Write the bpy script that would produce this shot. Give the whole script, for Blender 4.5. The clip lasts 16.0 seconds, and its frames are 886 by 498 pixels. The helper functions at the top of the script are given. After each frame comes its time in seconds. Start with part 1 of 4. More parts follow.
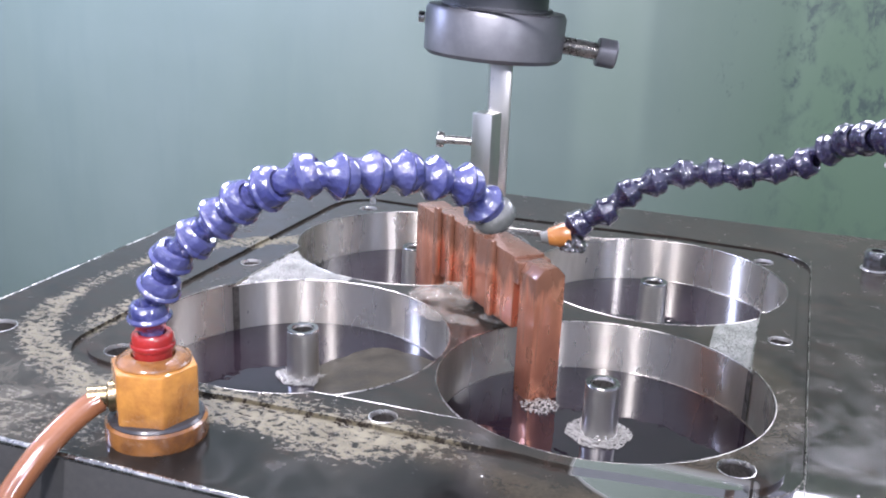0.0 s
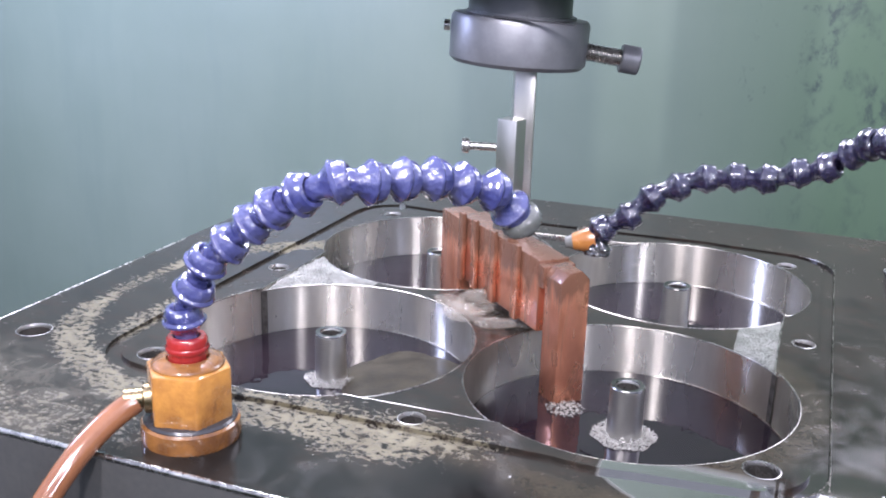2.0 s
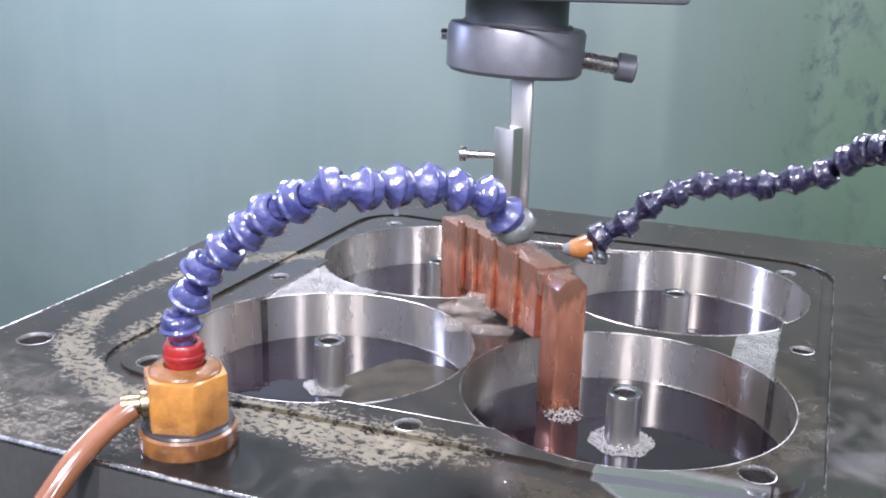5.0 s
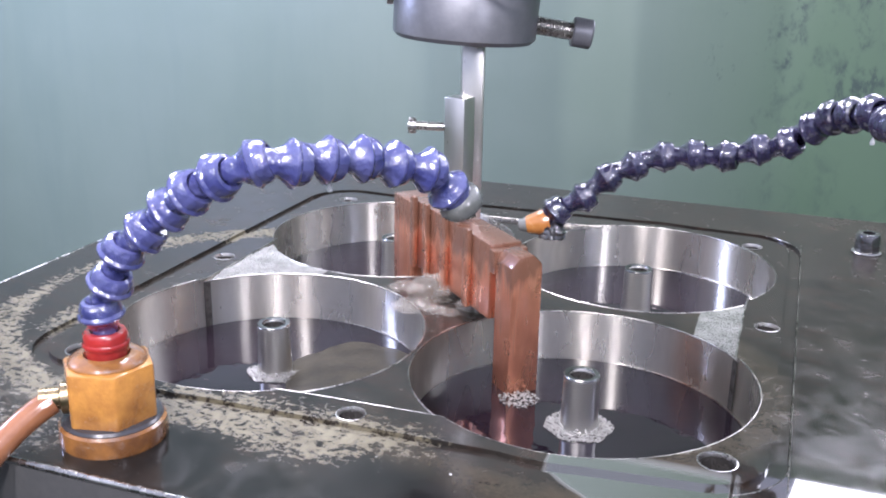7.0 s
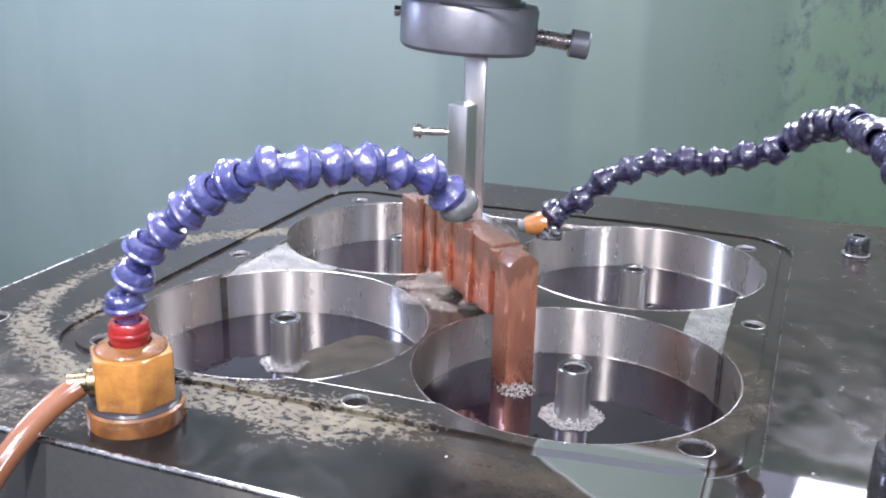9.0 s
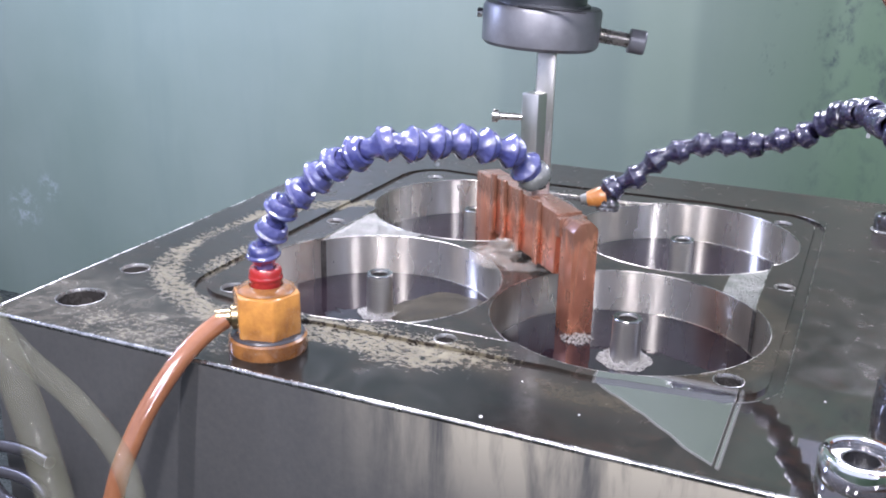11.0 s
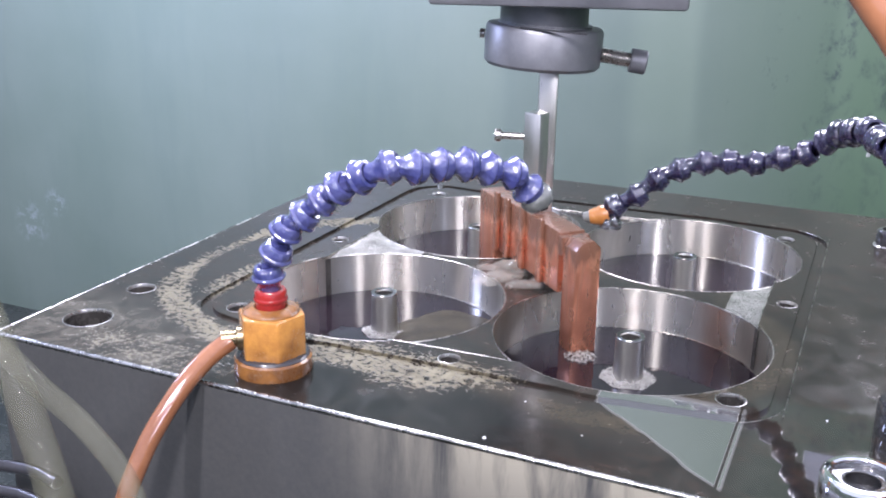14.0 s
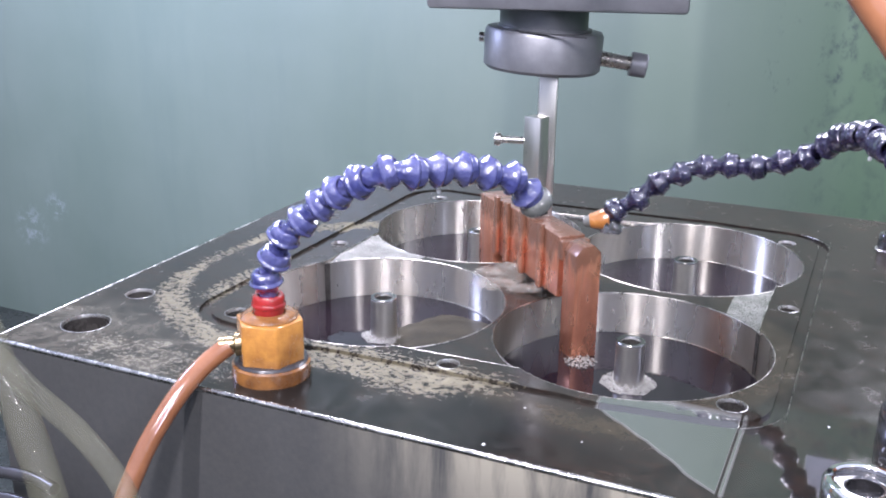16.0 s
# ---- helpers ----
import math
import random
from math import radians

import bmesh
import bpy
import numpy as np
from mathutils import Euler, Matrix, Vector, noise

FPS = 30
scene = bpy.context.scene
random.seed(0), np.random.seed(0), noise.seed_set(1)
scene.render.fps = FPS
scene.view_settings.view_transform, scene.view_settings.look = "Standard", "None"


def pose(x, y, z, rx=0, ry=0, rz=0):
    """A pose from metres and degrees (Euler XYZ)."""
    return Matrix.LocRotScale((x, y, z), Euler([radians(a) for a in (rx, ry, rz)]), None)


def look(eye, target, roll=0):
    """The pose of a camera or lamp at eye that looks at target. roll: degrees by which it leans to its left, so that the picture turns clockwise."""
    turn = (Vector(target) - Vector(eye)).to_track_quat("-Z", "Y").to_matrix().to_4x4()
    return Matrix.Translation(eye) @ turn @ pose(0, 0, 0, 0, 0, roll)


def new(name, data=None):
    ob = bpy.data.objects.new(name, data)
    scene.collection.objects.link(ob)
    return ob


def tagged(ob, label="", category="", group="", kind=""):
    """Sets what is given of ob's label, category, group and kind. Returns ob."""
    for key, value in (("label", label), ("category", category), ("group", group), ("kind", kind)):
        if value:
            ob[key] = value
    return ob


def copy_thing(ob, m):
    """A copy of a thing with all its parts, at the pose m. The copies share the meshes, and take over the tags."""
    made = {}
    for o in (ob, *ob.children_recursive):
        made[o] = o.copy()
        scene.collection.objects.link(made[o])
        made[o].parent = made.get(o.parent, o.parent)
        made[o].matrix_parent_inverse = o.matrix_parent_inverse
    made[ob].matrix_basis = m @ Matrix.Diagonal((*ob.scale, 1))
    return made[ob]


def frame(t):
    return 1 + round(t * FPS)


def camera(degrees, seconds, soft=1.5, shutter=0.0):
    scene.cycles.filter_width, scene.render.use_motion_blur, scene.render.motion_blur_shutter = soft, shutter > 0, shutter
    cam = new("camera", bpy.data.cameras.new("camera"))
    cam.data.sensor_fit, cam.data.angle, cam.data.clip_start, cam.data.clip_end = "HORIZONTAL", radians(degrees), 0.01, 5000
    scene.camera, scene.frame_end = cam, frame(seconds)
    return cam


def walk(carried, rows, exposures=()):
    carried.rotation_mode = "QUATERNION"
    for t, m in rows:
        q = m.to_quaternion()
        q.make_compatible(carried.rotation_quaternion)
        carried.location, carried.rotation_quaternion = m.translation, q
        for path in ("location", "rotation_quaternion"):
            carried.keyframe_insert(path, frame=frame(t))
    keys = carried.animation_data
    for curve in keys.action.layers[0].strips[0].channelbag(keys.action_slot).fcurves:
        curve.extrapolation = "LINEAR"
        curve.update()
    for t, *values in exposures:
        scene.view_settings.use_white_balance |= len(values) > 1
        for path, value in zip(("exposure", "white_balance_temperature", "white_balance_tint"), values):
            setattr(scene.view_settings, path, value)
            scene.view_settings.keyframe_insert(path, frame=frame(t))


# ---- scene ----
cam = camera(48.4, 16.0, soft=1.9, shutter=0.5)
PATH = [
    (0, (0.08, -0.501, 0.229), (-0.555, 1.297, -0.374), 2.2),
    (0.5, (0.081, -0.504, 0.232), (-0.56, 1.292, -0.37), 1.9),
    (1, (0.082, -0.506, 0.232), (-0.575, 1.288, -0.36), 1.8),
    (1.5, (0.08, -0.509, 0.232), (-0.587, 1.283, -0.357), 1.8),
    (2, (0.079, -0.51, 0.231), (-0.594, 1.277, -0.363), 1.7),
    (2.5, (0.079, -0.509, 0.23), (-0.591, 1.279, -0.363), 1.8),
    (3, (0.081, -0.51, 0.229), (-0.592, 1.278, -0.362), 1.7),
    (5.5, (0.086, -0.511, 0.229), (-0.606, 1.278, -0.338), 1.3),
    (6, (0.086, -0.495, 0.224), (-0.597, 1.297, -0.345), 1.7),
    (6.5, (0.086, -0.475, 0.219), (-0.565, 1.319, -0.377), 1.1),
    (7, (0.09, -0.478, 0.222), (-0.548, 1.314, -0.396), 1.1),
    (7.5, (0.095, -0.483, 0.222), (-0.552, 1.306, -0.393), 1.4),
    (8, (0.099, -0.485, 0.223), (-0.555, 1.305, -0.384), 1.4),
    (8.5, (0.101, -0.489, 0.223), (-0.555, 1.3, -0.384), 1.4),
    (9, (0.109, -0.505, 0.232), (-0.561, 1.275, -0.387), 1.2),
    (9.5, (0.139, -0.539, 0.254), (-0.549, 1.234, -0.364), 1.1),
    (10, (0.144, -0.58, 0.253), (-0.573, 1.183, -0.363), 1.0),
    (10.2, (0.134, -0.595, 0.248), (-0.598, 1.15, -0.397), 1.2),
    (12.5, (0.127, -0.612, 0.261), (-0.654, 1.112, -0.385), 0.8),
    (13, (0.125, -0.609, 0.26), (-0.652, 1.117, -0.385), 0.7),
    (13.5, (0.129, -0.608, 0.26), (-0.64, 1.124, -0.378), 0.8),
    (14, (0.132, -0.609, 0.26), (-0.639, 1.125, -0.372), 0.8),
    (14.5, (0.131, -0.607, 0.26), (-0.638, 1.129, -0.368), 0.8),
    (15, (0.13, -0.607, 0.261), (-0.636, 1.132, -0.363), 0.9),
    (15.5, (0.13, -0.608, 0.262), (-0.644, 1.126, -0.365), 0.7),
    (16, (0.132, -0.605, 0.26), (-0.643, 1.129, -0.366), 0.7),
]
walk(cam, [(t, look(eye, target, roll)) for t, eye, target, roll in PATH],
     exposures=[(0.0, 0.40, 6080, 23), (16.0, 0.40, 6080, 23)])

# ---- world and lights ----
world = bpy.data.worlds.new("shop_air")
scene.world = world
world.use_nodes = True
bg = world.node_tree.nodes["Background"]
bg.inputs[0].default_value = (0.74, 0.82, 1.0, 1)
bg.inputs[1].default_value = 1.1


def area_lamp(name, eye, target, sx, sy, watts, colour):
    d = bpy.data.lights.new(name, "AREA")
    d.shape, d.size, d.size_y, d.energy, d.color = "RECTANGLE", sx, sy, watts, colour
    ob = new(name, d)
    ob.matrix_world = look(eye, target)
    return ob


# unseen bluish lamp, added to brighten the left wall in place of haze
area_lamp("left_wall_fill", (-1.05, -0.02, 0.46), (-0.90, 0.75, 0.06), 0.24, 0.24, 11.5, (0.60, 0.70, 1.0))
area_lamp("shop_light", (-0.62, 0.50, 1.15), (-0.15, -0.05, 0.0), 0.52, 0.40, 25.0, (0.93, 0.96, 1.0))
area_lamp("window_light", (0.36, 0.735, 0.66), (0.1, 0.0, 0.0), 0.50, 0.36, 6.0, (0.95, 0.98, 1.0))
area_lamp("machine_lamp", (0.13, -0.76, 0.72), (-0.05, 0.1, -0.02), 0.035, 0.25, 8.5, (1.0, 0.97, 0.92))
area_lamp("tube_lamp", (-0.22, -0.85, 0.80), (-0.10, 0.1, -0.02), 0.025, 0.30, 8.0, (1.0, 0.98, 0.95))
area_lamp("far_window", (1.90, -1.78, 1.05), (-0.10, 0.20, 0.0), 0.11, 0.80, 17.0, (0.98, 0.98, 1.0))


# ---- materials ----
def nodes_of(name):
    m = bpy.data.materials.new(name)
    m.use_nodes = True
    nt = m.node_tree
    return m, nt, nt.nodes["Principled BSDF"]


def coords(nt):
    return nt.nodes.new("ShaderNodeTexCoord").outputs["Object"]


def noise_node(nt, scale, detail=4.0, rough=0.55, stretch=None, dist=0.0):
    n = nt.nodes.new("ShaderNodeTexNoise")
    n.inputs["Scale"].default_value, n.inputs["Detail"].default_value = scale, detail
    n.inputs["Roughness"].default_value, n.inputs["Distortion"].default_value = rough, dist
    if stretch:
        mp = nt.nodes.new("ShaderNodeMapping")
        mp.inputs["Scale"].default_value = stretch
        nt.links.new(coords(nt), mp.inputs[0])
        nt.links.new(mp.outputs[0], n.inputs[0])
    else:
        nt.links.new(coords(nt), n.inputs[0])
    return n.outputs["Fac"]


def ramp(nt, fac, stops):
    r = nt.nodes.new("ShaderNodeValToRGB")
    e = r.color_ramp.elements
    while len(e) < len(stops):
        e.new(0.5)
    for el, (p, c) in zip(e, stops):
        el.position = p
        el.color = (*c, 1) if isinstance(c, tuple) else (c, c, c, 1)
    nt.links.new(fac, r.inputs[0])
    return r.outputs[0]


def mixc(nt, fac, a, b, mode="MIX"):
    m = nt.nodes.new("ShaderNodeMix")
    m.data_type, m.blend_type = "RGBA", mode
    for s, v in ((m.inputs[0], fac), (m.inputs[6], a), (m.inputs[7], b)):
        if hasattr(v, "is_linked"):
            nt.links.new(v, s)
        elif isinstance(v, tuple):
            s.default_value = (*v, 1)
        else:
            s.default_value = v
    return m.outputs[2]


def calc(nt, op, a, b=0.0):
    m = nt.nodes.new("ShaderNodeMath")
    m.operation, m.use_clamp = op, op in ("ADD", "MULTIPLY", "SUBTRACT")
    for s, v in ((m.inputs[0], a), (m.inputs[1], b)):
        if hasattr(v, "is_linked"):
            nt.links.new(v, s)
        else:
            s.default_value = v
    return m.outputs[0]


def affine(nt, v, k, c):
    m = nt.nodes.new("ShaderNodeMath")
    m.operation = "MULTIPLY_ADD"
    nt.links.new(v, m.inputs[0])
    m.inputs[1].default_value, m.inputs[2].default_value = k, c
    return m.outputs[0]


def bump(nt, bsdf, height, strength, dist):
    b = nt.nodes.new("ShaderNodeBump")
    b.inputs["Strength"].default_value, b.inputs["Distance"].default_value = strength, dist
    nt.links.new(height, b.inputs["Height"])
    nt.links.new(b.outputs[0], bsdf.inputs["Normal"])


def worn(name, c1, c2, rough=(0.3, 0.5), metal=0.0, scale=60.0, fine=400.0, bumps=0.25, dist=0.0006, stretch=None, coat=0.0, trans=0.0, ior=1.45):
    """Two colours by a coarse and a fine noise, uneven gloss, fine relief."""
    m, nt, b = nodes_of(name)
    big = noise_node(nt, scale, 4, 0.6, stretch)
    small = noise_node(nt, fine, 3, 0.6, stretch)
    f = ramp(nt, big, [(0.35, 0.0), (0.68, 1.0)])
    f2 = calc(nt, "ADD", calc(nt, "MULTIPLY", f, 0.7), calc(nt, "MULTIPLY", small, 0.3))
    nt.links.new(mixc(nt, f2, c1, c2), b.inputs["Base Color"])
    nt.links.new(ramp(nt, calc(nt, "ADD", calc(nt, "MULTIPLY", big, 0.6), calc(nt, "MULTIPLY", small, 0.4)), [(0.3, rough[0]), (0.7, rough[1])]), b.inputs["Roughness"])
    b.inputs["Metallic"].default_value = metal
    b.inputs["Coat Weight"].default_value, b.inputs["Coat Roughness"].default_value = coat, 0.06
    b.inputs["Transmission Weight"].default_value, b.inputs["IOR"].default_value = trans, ior
    bump(nt, b, small, bumps, dist)
    return m


def bell(nt, v, centre, inner, outer):
    """One within inner of the centre, nothing beyond outer."""
    d = calc(nt, "ABSOLUTE", affine(nt, v, 1.0, -centre))
    r = nt.nodes.new("ShaderNodeMapRange")
    r.interpolation_type = "SMOOTHSTEP"
    nt.links.new(d, r.inputs[0])
    for k, val in ((1, inner), (2, outer), (3, 1.0), (4, 0.0)):
        r.inputs[k].default_value = val
    return r.outputs[0]


def radius_from(nt, x, y, cx, cy):
    dx, dy = affine(nt, x, 1.0, -cx), affine(nt, y, 1.0, -cy)
    h = nt.nodes.new("ShaderNodeVectorMath")
    h.operation = "LENGTH"
    c = nt.nodes.new("ShaderNodeCombineXYZ")
    nt.links.new(dx, c.inputs[0])
    nt.links.new(dy, c.inputs[1])
    nt.links.new(c.outputs[0], h.inputs[0])
    return h.outputs["Value"]


def plate_material():
    """Oil-dark ground steel with speckled pale sludge dried in bands and a clear film outlined as a reflection."""
    m, nt, b = nodes_of("oily_plate_steel")
    sep = nt.nodes.new("ShaderNodeSeparateXYZ")
    nt.links.new(coords(nt), sep.inputs[0])
    x, y = sep.outputs[0], sep.outputs[1]
    big = noise_node(nt, 9.0, 5, 0.6, dist=0.6)
    mid = noise_node(nt, 60.0, 5, 0.65, dist=0.8)
    fine = noise_node(nt, 420.0, 4, 0.75)
    fleck = ramp(nt, noise_node(nt, 210.0, 4, 0.65, (1.0, 1.3, 1.0), 0.15), [(0.38, 0.0), (0.60, 1.0)])
    grit = ramp(nt, fine, [(0.36, 0.0), (0.66, 1.0)])
    # sludge: a band outside the groove, an arc round one corner, a smear and a strip by the edge
    band = calc(nt, "MULTIPLY", bell(nt, y, -0.116, 0.008, 0.044), bell(nt, x, -0.122, 0.050, 0.105))
    trail = calc(nt, "MULTIPLY", bell(nt, radius_from(nt, x, y, 0.0, -0.002), 0.128, 0.003, 0.017), bell(nt, x, -0.010, 0.050, 0.095))
    corner = calc(nt, "MULTIPLY", bell(nt, radius_from(nt, x, y, -0.206, 0.020), 0.148, 0.005, 0.021), bell(nt, x, -0.285, 0.055, 0.078))
    smear = calc(nt, "MULTIPLY", bell(nt, x, -0.300, 0.004, 0.015), bell(nt, y, -0.030, 0.025, 0.050))
    strip_f = calc(nt, "MULTIPLY", bell(nt, y, -0.162, 0.010, 0.034), bell(nt, x, -0.260, 0.045, 0.085))
    where = calc(nt, "MAXIMUM", calc(nt, "MAXIMUM", band, corner), calc(nt, "MULTIPLY", strip_f, 0.62))
    rim = calc(nt, "MULTIPLY", bell(nt, radius_from(nt, x, y, 0.0, -0.002), 0.098, 0.003, 0.016), bell(nt, x, 0.078, 0.022, 0.045))
    where = calc(nt, "MAXIMUM", where, calc(nt, "MULTIPLY", smear, 0.75))
    # wet stain spreading from the foot of the hose fitting, with its cast shadow painted in
    darkening = calc(nt, "MAXIMUM", bell(nt, radius_from(nt, x, y, -0.150, -0.163), 0.0, 0.020, 0.040), bell(nt, radius_from(nt, x, y, -0.105, -0.172), 0.0, 0.010, 0.038))
    darkening = calc(nt, "MAXIMUM", darkening, bell(nt, radius_from(nt, x, y, -0.050, -0.158), 0.0, 0.020, 0.052))
    where = calc(nt, "MULTIPLY", where, affine(nt, darkening, -1.0, 1.0))
    rag = calc(nt, "ADD", calc(nt, "MULTIPLY", mid, 0.7), calc(nt, "MULTIPLY", big, 0.3))
    ragged = ramp(nt, rag, [(0.36, 0.0), (0.64, 1.0)])
    v = calc(nt, "ADD", calc(nt, "MULTIPLY", where, 0.40), calc(nt, "MULTIPLY", ragged, 0.14))
    v = calc(nt, "ADD", v, calc(nt, "ADD", calc(nt, "MULTIPLY", fleck, 0.30), calc(nt, "MULTIPLY", grit, 0.20)))
    sludge = ramp(nt, v, [(0.58, 0.0), (0.76, 1.0)])
    dirt = ramp(nt, calc(nt, "ADD", calc(nt, "MULTIPLY", big, 0.6), calc(nt, "MULTIPLY", fine, 0.4)), [(0.36, 0.0), (0.72, 1.0)])
    greyed = calc(nt, "MULTIPLY", bell(nt, x, -0.345, 0.070, 0.170), bell(nt, y, -0.165, 0.035, 0.085))
    steel = mixc(nt, ragged, (0.007, 0.0068, 0.0068), (0.021, 0.019, 0.016))
    steel = mixc(nt, calc(nt, "MULTIPLY", dirt, 0.28), steel, (0.060, 0.050, 0.036))
    rust = ramp(nt, noise_node(nt, 32.0, 5, 0.7, (1.0, 2.2, 1.0), 1.4), [(0.50, 0.0), (0.66, 1.0)])
    steel = mixc(nt, calc(nt, "MULTIPLY", rust, 0.45), steel, (0.040, 0.024, 0.018))
    steel = mixc(nt, calc(nt, "MULTIPLY", calc(nt, "MULTIPLY", greyed, ragged), 0.75), steel, (0.105, 0.096, 0.078))
    smudge = calc(nt, "MULTIPLY", calc(nt, "MAXIMUM", rim, trail), calc(nt, "MAXIMUM", ragged, grit))
    steel = mixc(nt, calc(nt, "MULTIPLY", smudge, 0.7), steel, (0.062, 0.050, 0.032))
    steel = mixc(nt, calc(nt, "MULTIPLY", darkening, 0.8), steel, (0.006, 0.006, 0.006))
    shade = mixc(nt, ragged, (0.085, 0.074, 0.046), (0.165, 0.148, 0.100))
    tone = mixc(nt, sludge, steel, shade)
    # clear film lying on the near corner, cut to the outline of the wall's reflection
    edge_l = nt.nodes.new("ShaderNodeMath")
    edge_l.operation = "ADD"
    nt.links.new(y, edge_l.inputs[0])
    nt.links.new(affine(nt, x, 0.83, 0.0), edge_l.inputs[1])
    wob = affine(nt, noise_node(nt, 16.0, 3, 0.5), 0.014, -0.007)
    el2 = nt.nodes.new("ShaderNodeMath")
    el2.operation = "ADD"
    nt.links.new(edge_l.outputs[0], el2.inputs[0])
    nt.links.new(wob, el2.inputs[1])
    film = calc(nt, "MULTIPLY", ramp(nt, affine(nt, el2.outputs[0], 10.0, 1.50), [(0.48, 0.0), (0.52, 1.0)]), bell(nt, x, 0.046, 0.039, 0.042))
    film = calc(nt, "MULTIPLY", film, ramp(nt, affine(nt, y, 10.0, 1.5), [(0.60, 1.0), (0.70, 0.0)]))
    # dark line through the film, drawn as the reflected wall corner
    film = calc(nt, "MULTIPLY", film, affine(nt, bell(nt, x, 0.0842, 0.0005, 0.0013), -1.0, 1.0))
    corner_film = calc(nt, "MULTIPLY", bell(nt, x, 0.150, 0.050, 0.072), bell(nt, y, -0.120, 0.050, 0.075))
    wet = calc(nt, "MAXIMUM", film, calc(nt, "MULTIPLY", corner_film, ramp(nt, big, [(0.40, 1.0), (0.62, 0.60)])))
    patch = ramp(nt, rag, [(0.36, 0.08), (0.64, 0.30)])
    rough = mixc(nt, wet, calc(nt, "ADD", patch, calc(nt, "MULTIPLY", sludge, 0.35)), (0.04, 0.04, 0.04))
    nt.links.new(rough, b.inputs["Roughness"])
    nt.links.new(mixc(nt, film, tone, (0.34, 0.34, 0.32)), b.inputs["Base Color"])
    nt.links.new(calc(nt, "MULTIPLY", film, 0.95), b.inputs["Metallic"])
    b.inputs["Specular IOR Level"].default_value = 0.27
    nt.links.new(calc(nt, "MULTIPLY", wet, 0.95), b.inputs["Coat Weight"])
    b.inputs["Coat Roughness"].default_value, b.inputs["Coat IOR"].default_value = 0.02, 1.65
    dry = affine(nt, wet, -0.2, 0.25)
    h = calc(nt, "MULTIPLY", calc(nt, "ADD", calc(nt, "MULTIPLY", sludge, 0.6), calc(nt, "MULTIPLY", mid, 0.25)), dry)
    bump(nt, b, h, 0.9, 0.0016)
    return m


def wall_material():
    """Green enamel of the tank, streaked, with dark oil spatter and painted-in dimness on one side."""
    m, nt, b = nodes_of("green_tank_enamel")
    sep = nt.nodes.new("ShaderNodeSeparateXYZ")
    nt.links.new(coords(nt), sep.inputs[0])
    big = noise_node(nt, 3.0, 4, 0.55)
    streak = noise_node(nt, 14.0, 4, 0.6, (1.0, 1.0, 0.15))
    base = mixc(nt, ramp(nt, big, [(0.35, 0.0), (0.7, 1.0)]), (0.134, 0.173, 0.138), (0.166, 0.204, 0.168))
    base = mixc(nt, calc(nt, "MULTIPLY", ramp(nt, streak, [(0.5, 0.0), (0.72, 1.0)]), 0.35), base, (0.112, 0.152, 0.128))
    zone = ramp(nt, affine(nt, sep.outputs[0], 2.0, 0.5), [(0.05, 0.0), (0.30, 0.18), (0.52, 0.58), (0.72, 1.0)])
    # the weaker glare on the right is put into the enamel's colour
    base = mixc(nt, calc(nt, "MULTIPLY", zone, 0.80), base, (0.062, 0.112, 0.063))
    # two ragged pale patches low on the left
    mark = calc(nt, "MAXIMUM", bell(nt, radius_from(nt, sep.outputs[0], sep.outputs[2], -1.355, -0.312), 0.0, 0.015, 0.055), bell(nt, radius_from(nt, sep.outputs[0], sep.outputs[2], -1.285, -0.262), 0.0, 0.008, 0.035))
    scattered = calc(nt, "MULTIPLY", mark, ramp(nt, noise_node(nt, 90.0, 5, 0.7), [(0.48, 0.0), (0.60, 1.0)]))
    base = mixc(nt, calc(nt, "MULTIPLY", scattered, 0.6), base, (0.32, 0.36, 0.36))
    high = ramp(nt, affine(nt, sep.outputs[2], 2.0, 0.5), [(0.50, 0.35), (0.60, 1.0)])
    clots = ramp(nt, noise_node(nt, 26.0, 4, 0.6, (1.0, 1.0, 0.7), 0.5), [(0.44, 0.0), (0.60, 1.0)])
    blot = noise_node(nt, 58.0, 7, 0.74, (1.0, 1.0, 0.6), 0.3)
    spat = ramp(nt, calc(nt, "ADD", calc(nt, "MULTIPLY", blot, 0.8), calc(nt, "MULTIPLY", zone, 0.19)), [(0.56, 0.0), (0.66, 1.0)])
    nt.links.new(mixc(nt, calc(nt, "MULTIPLY", calc(nt, "MULTIPLY", spat, clots), calc(nt, "MULTIPLY", high, 0.85)), base, (0.030, 0.048, 0.046)), b.inputs["Base Color"])
    nt.links.new(ramp(nt, streak, [(0.3, 0.34), (0.7, 0.46)]), b.inputs["Roughness"])
    bump(nt, b, streak, 0.12, 0.002)
    return m


M_PLATE = plate_material()
M_WALL = wall_material()
def bore_material():
    """Turned steel: rings of tool marks stretch the highlights upright; faint stains."""
    m, nt, b = nodes_of("turned_steel")
    darkening = noise_node(nt, 26.0, 5, 0.6, (1, 1, 0.25))
    marks = noise_node(nt, 900.0, 2, 0.5, (0.03, 0.03, 1))
    nt.links.new(mixc(nt, ramp(nt, darkening, [(0.35, 0.0), (0.7, 1.0)]), (0.72, 0.70, 0.64), (0.44, 0.415, 0.365)), b.inputs["Base Color"])
    nt.links.new(ramp(nt, darkening, [(0.3, 0.23), (0.7, 0.33)]), b.inputs["Roughness"])
    b.inputs["Metallic"].default_value = 0.95
    b.inputs["Anisotropic"].default_value = 0.97
    b.inputs["Anisotropic Rotation"].default_value = 0.25
    tg = nt.nodes.new("ShaderNodeTangent")
    tg.direction_type, tg.axis = "RADIAL", "Z"
    nt.links.new(tg.outputs[0], b.inputs["Tangent"])
    bump(nt, b, marks, 0.12, 0.0002)
    return m


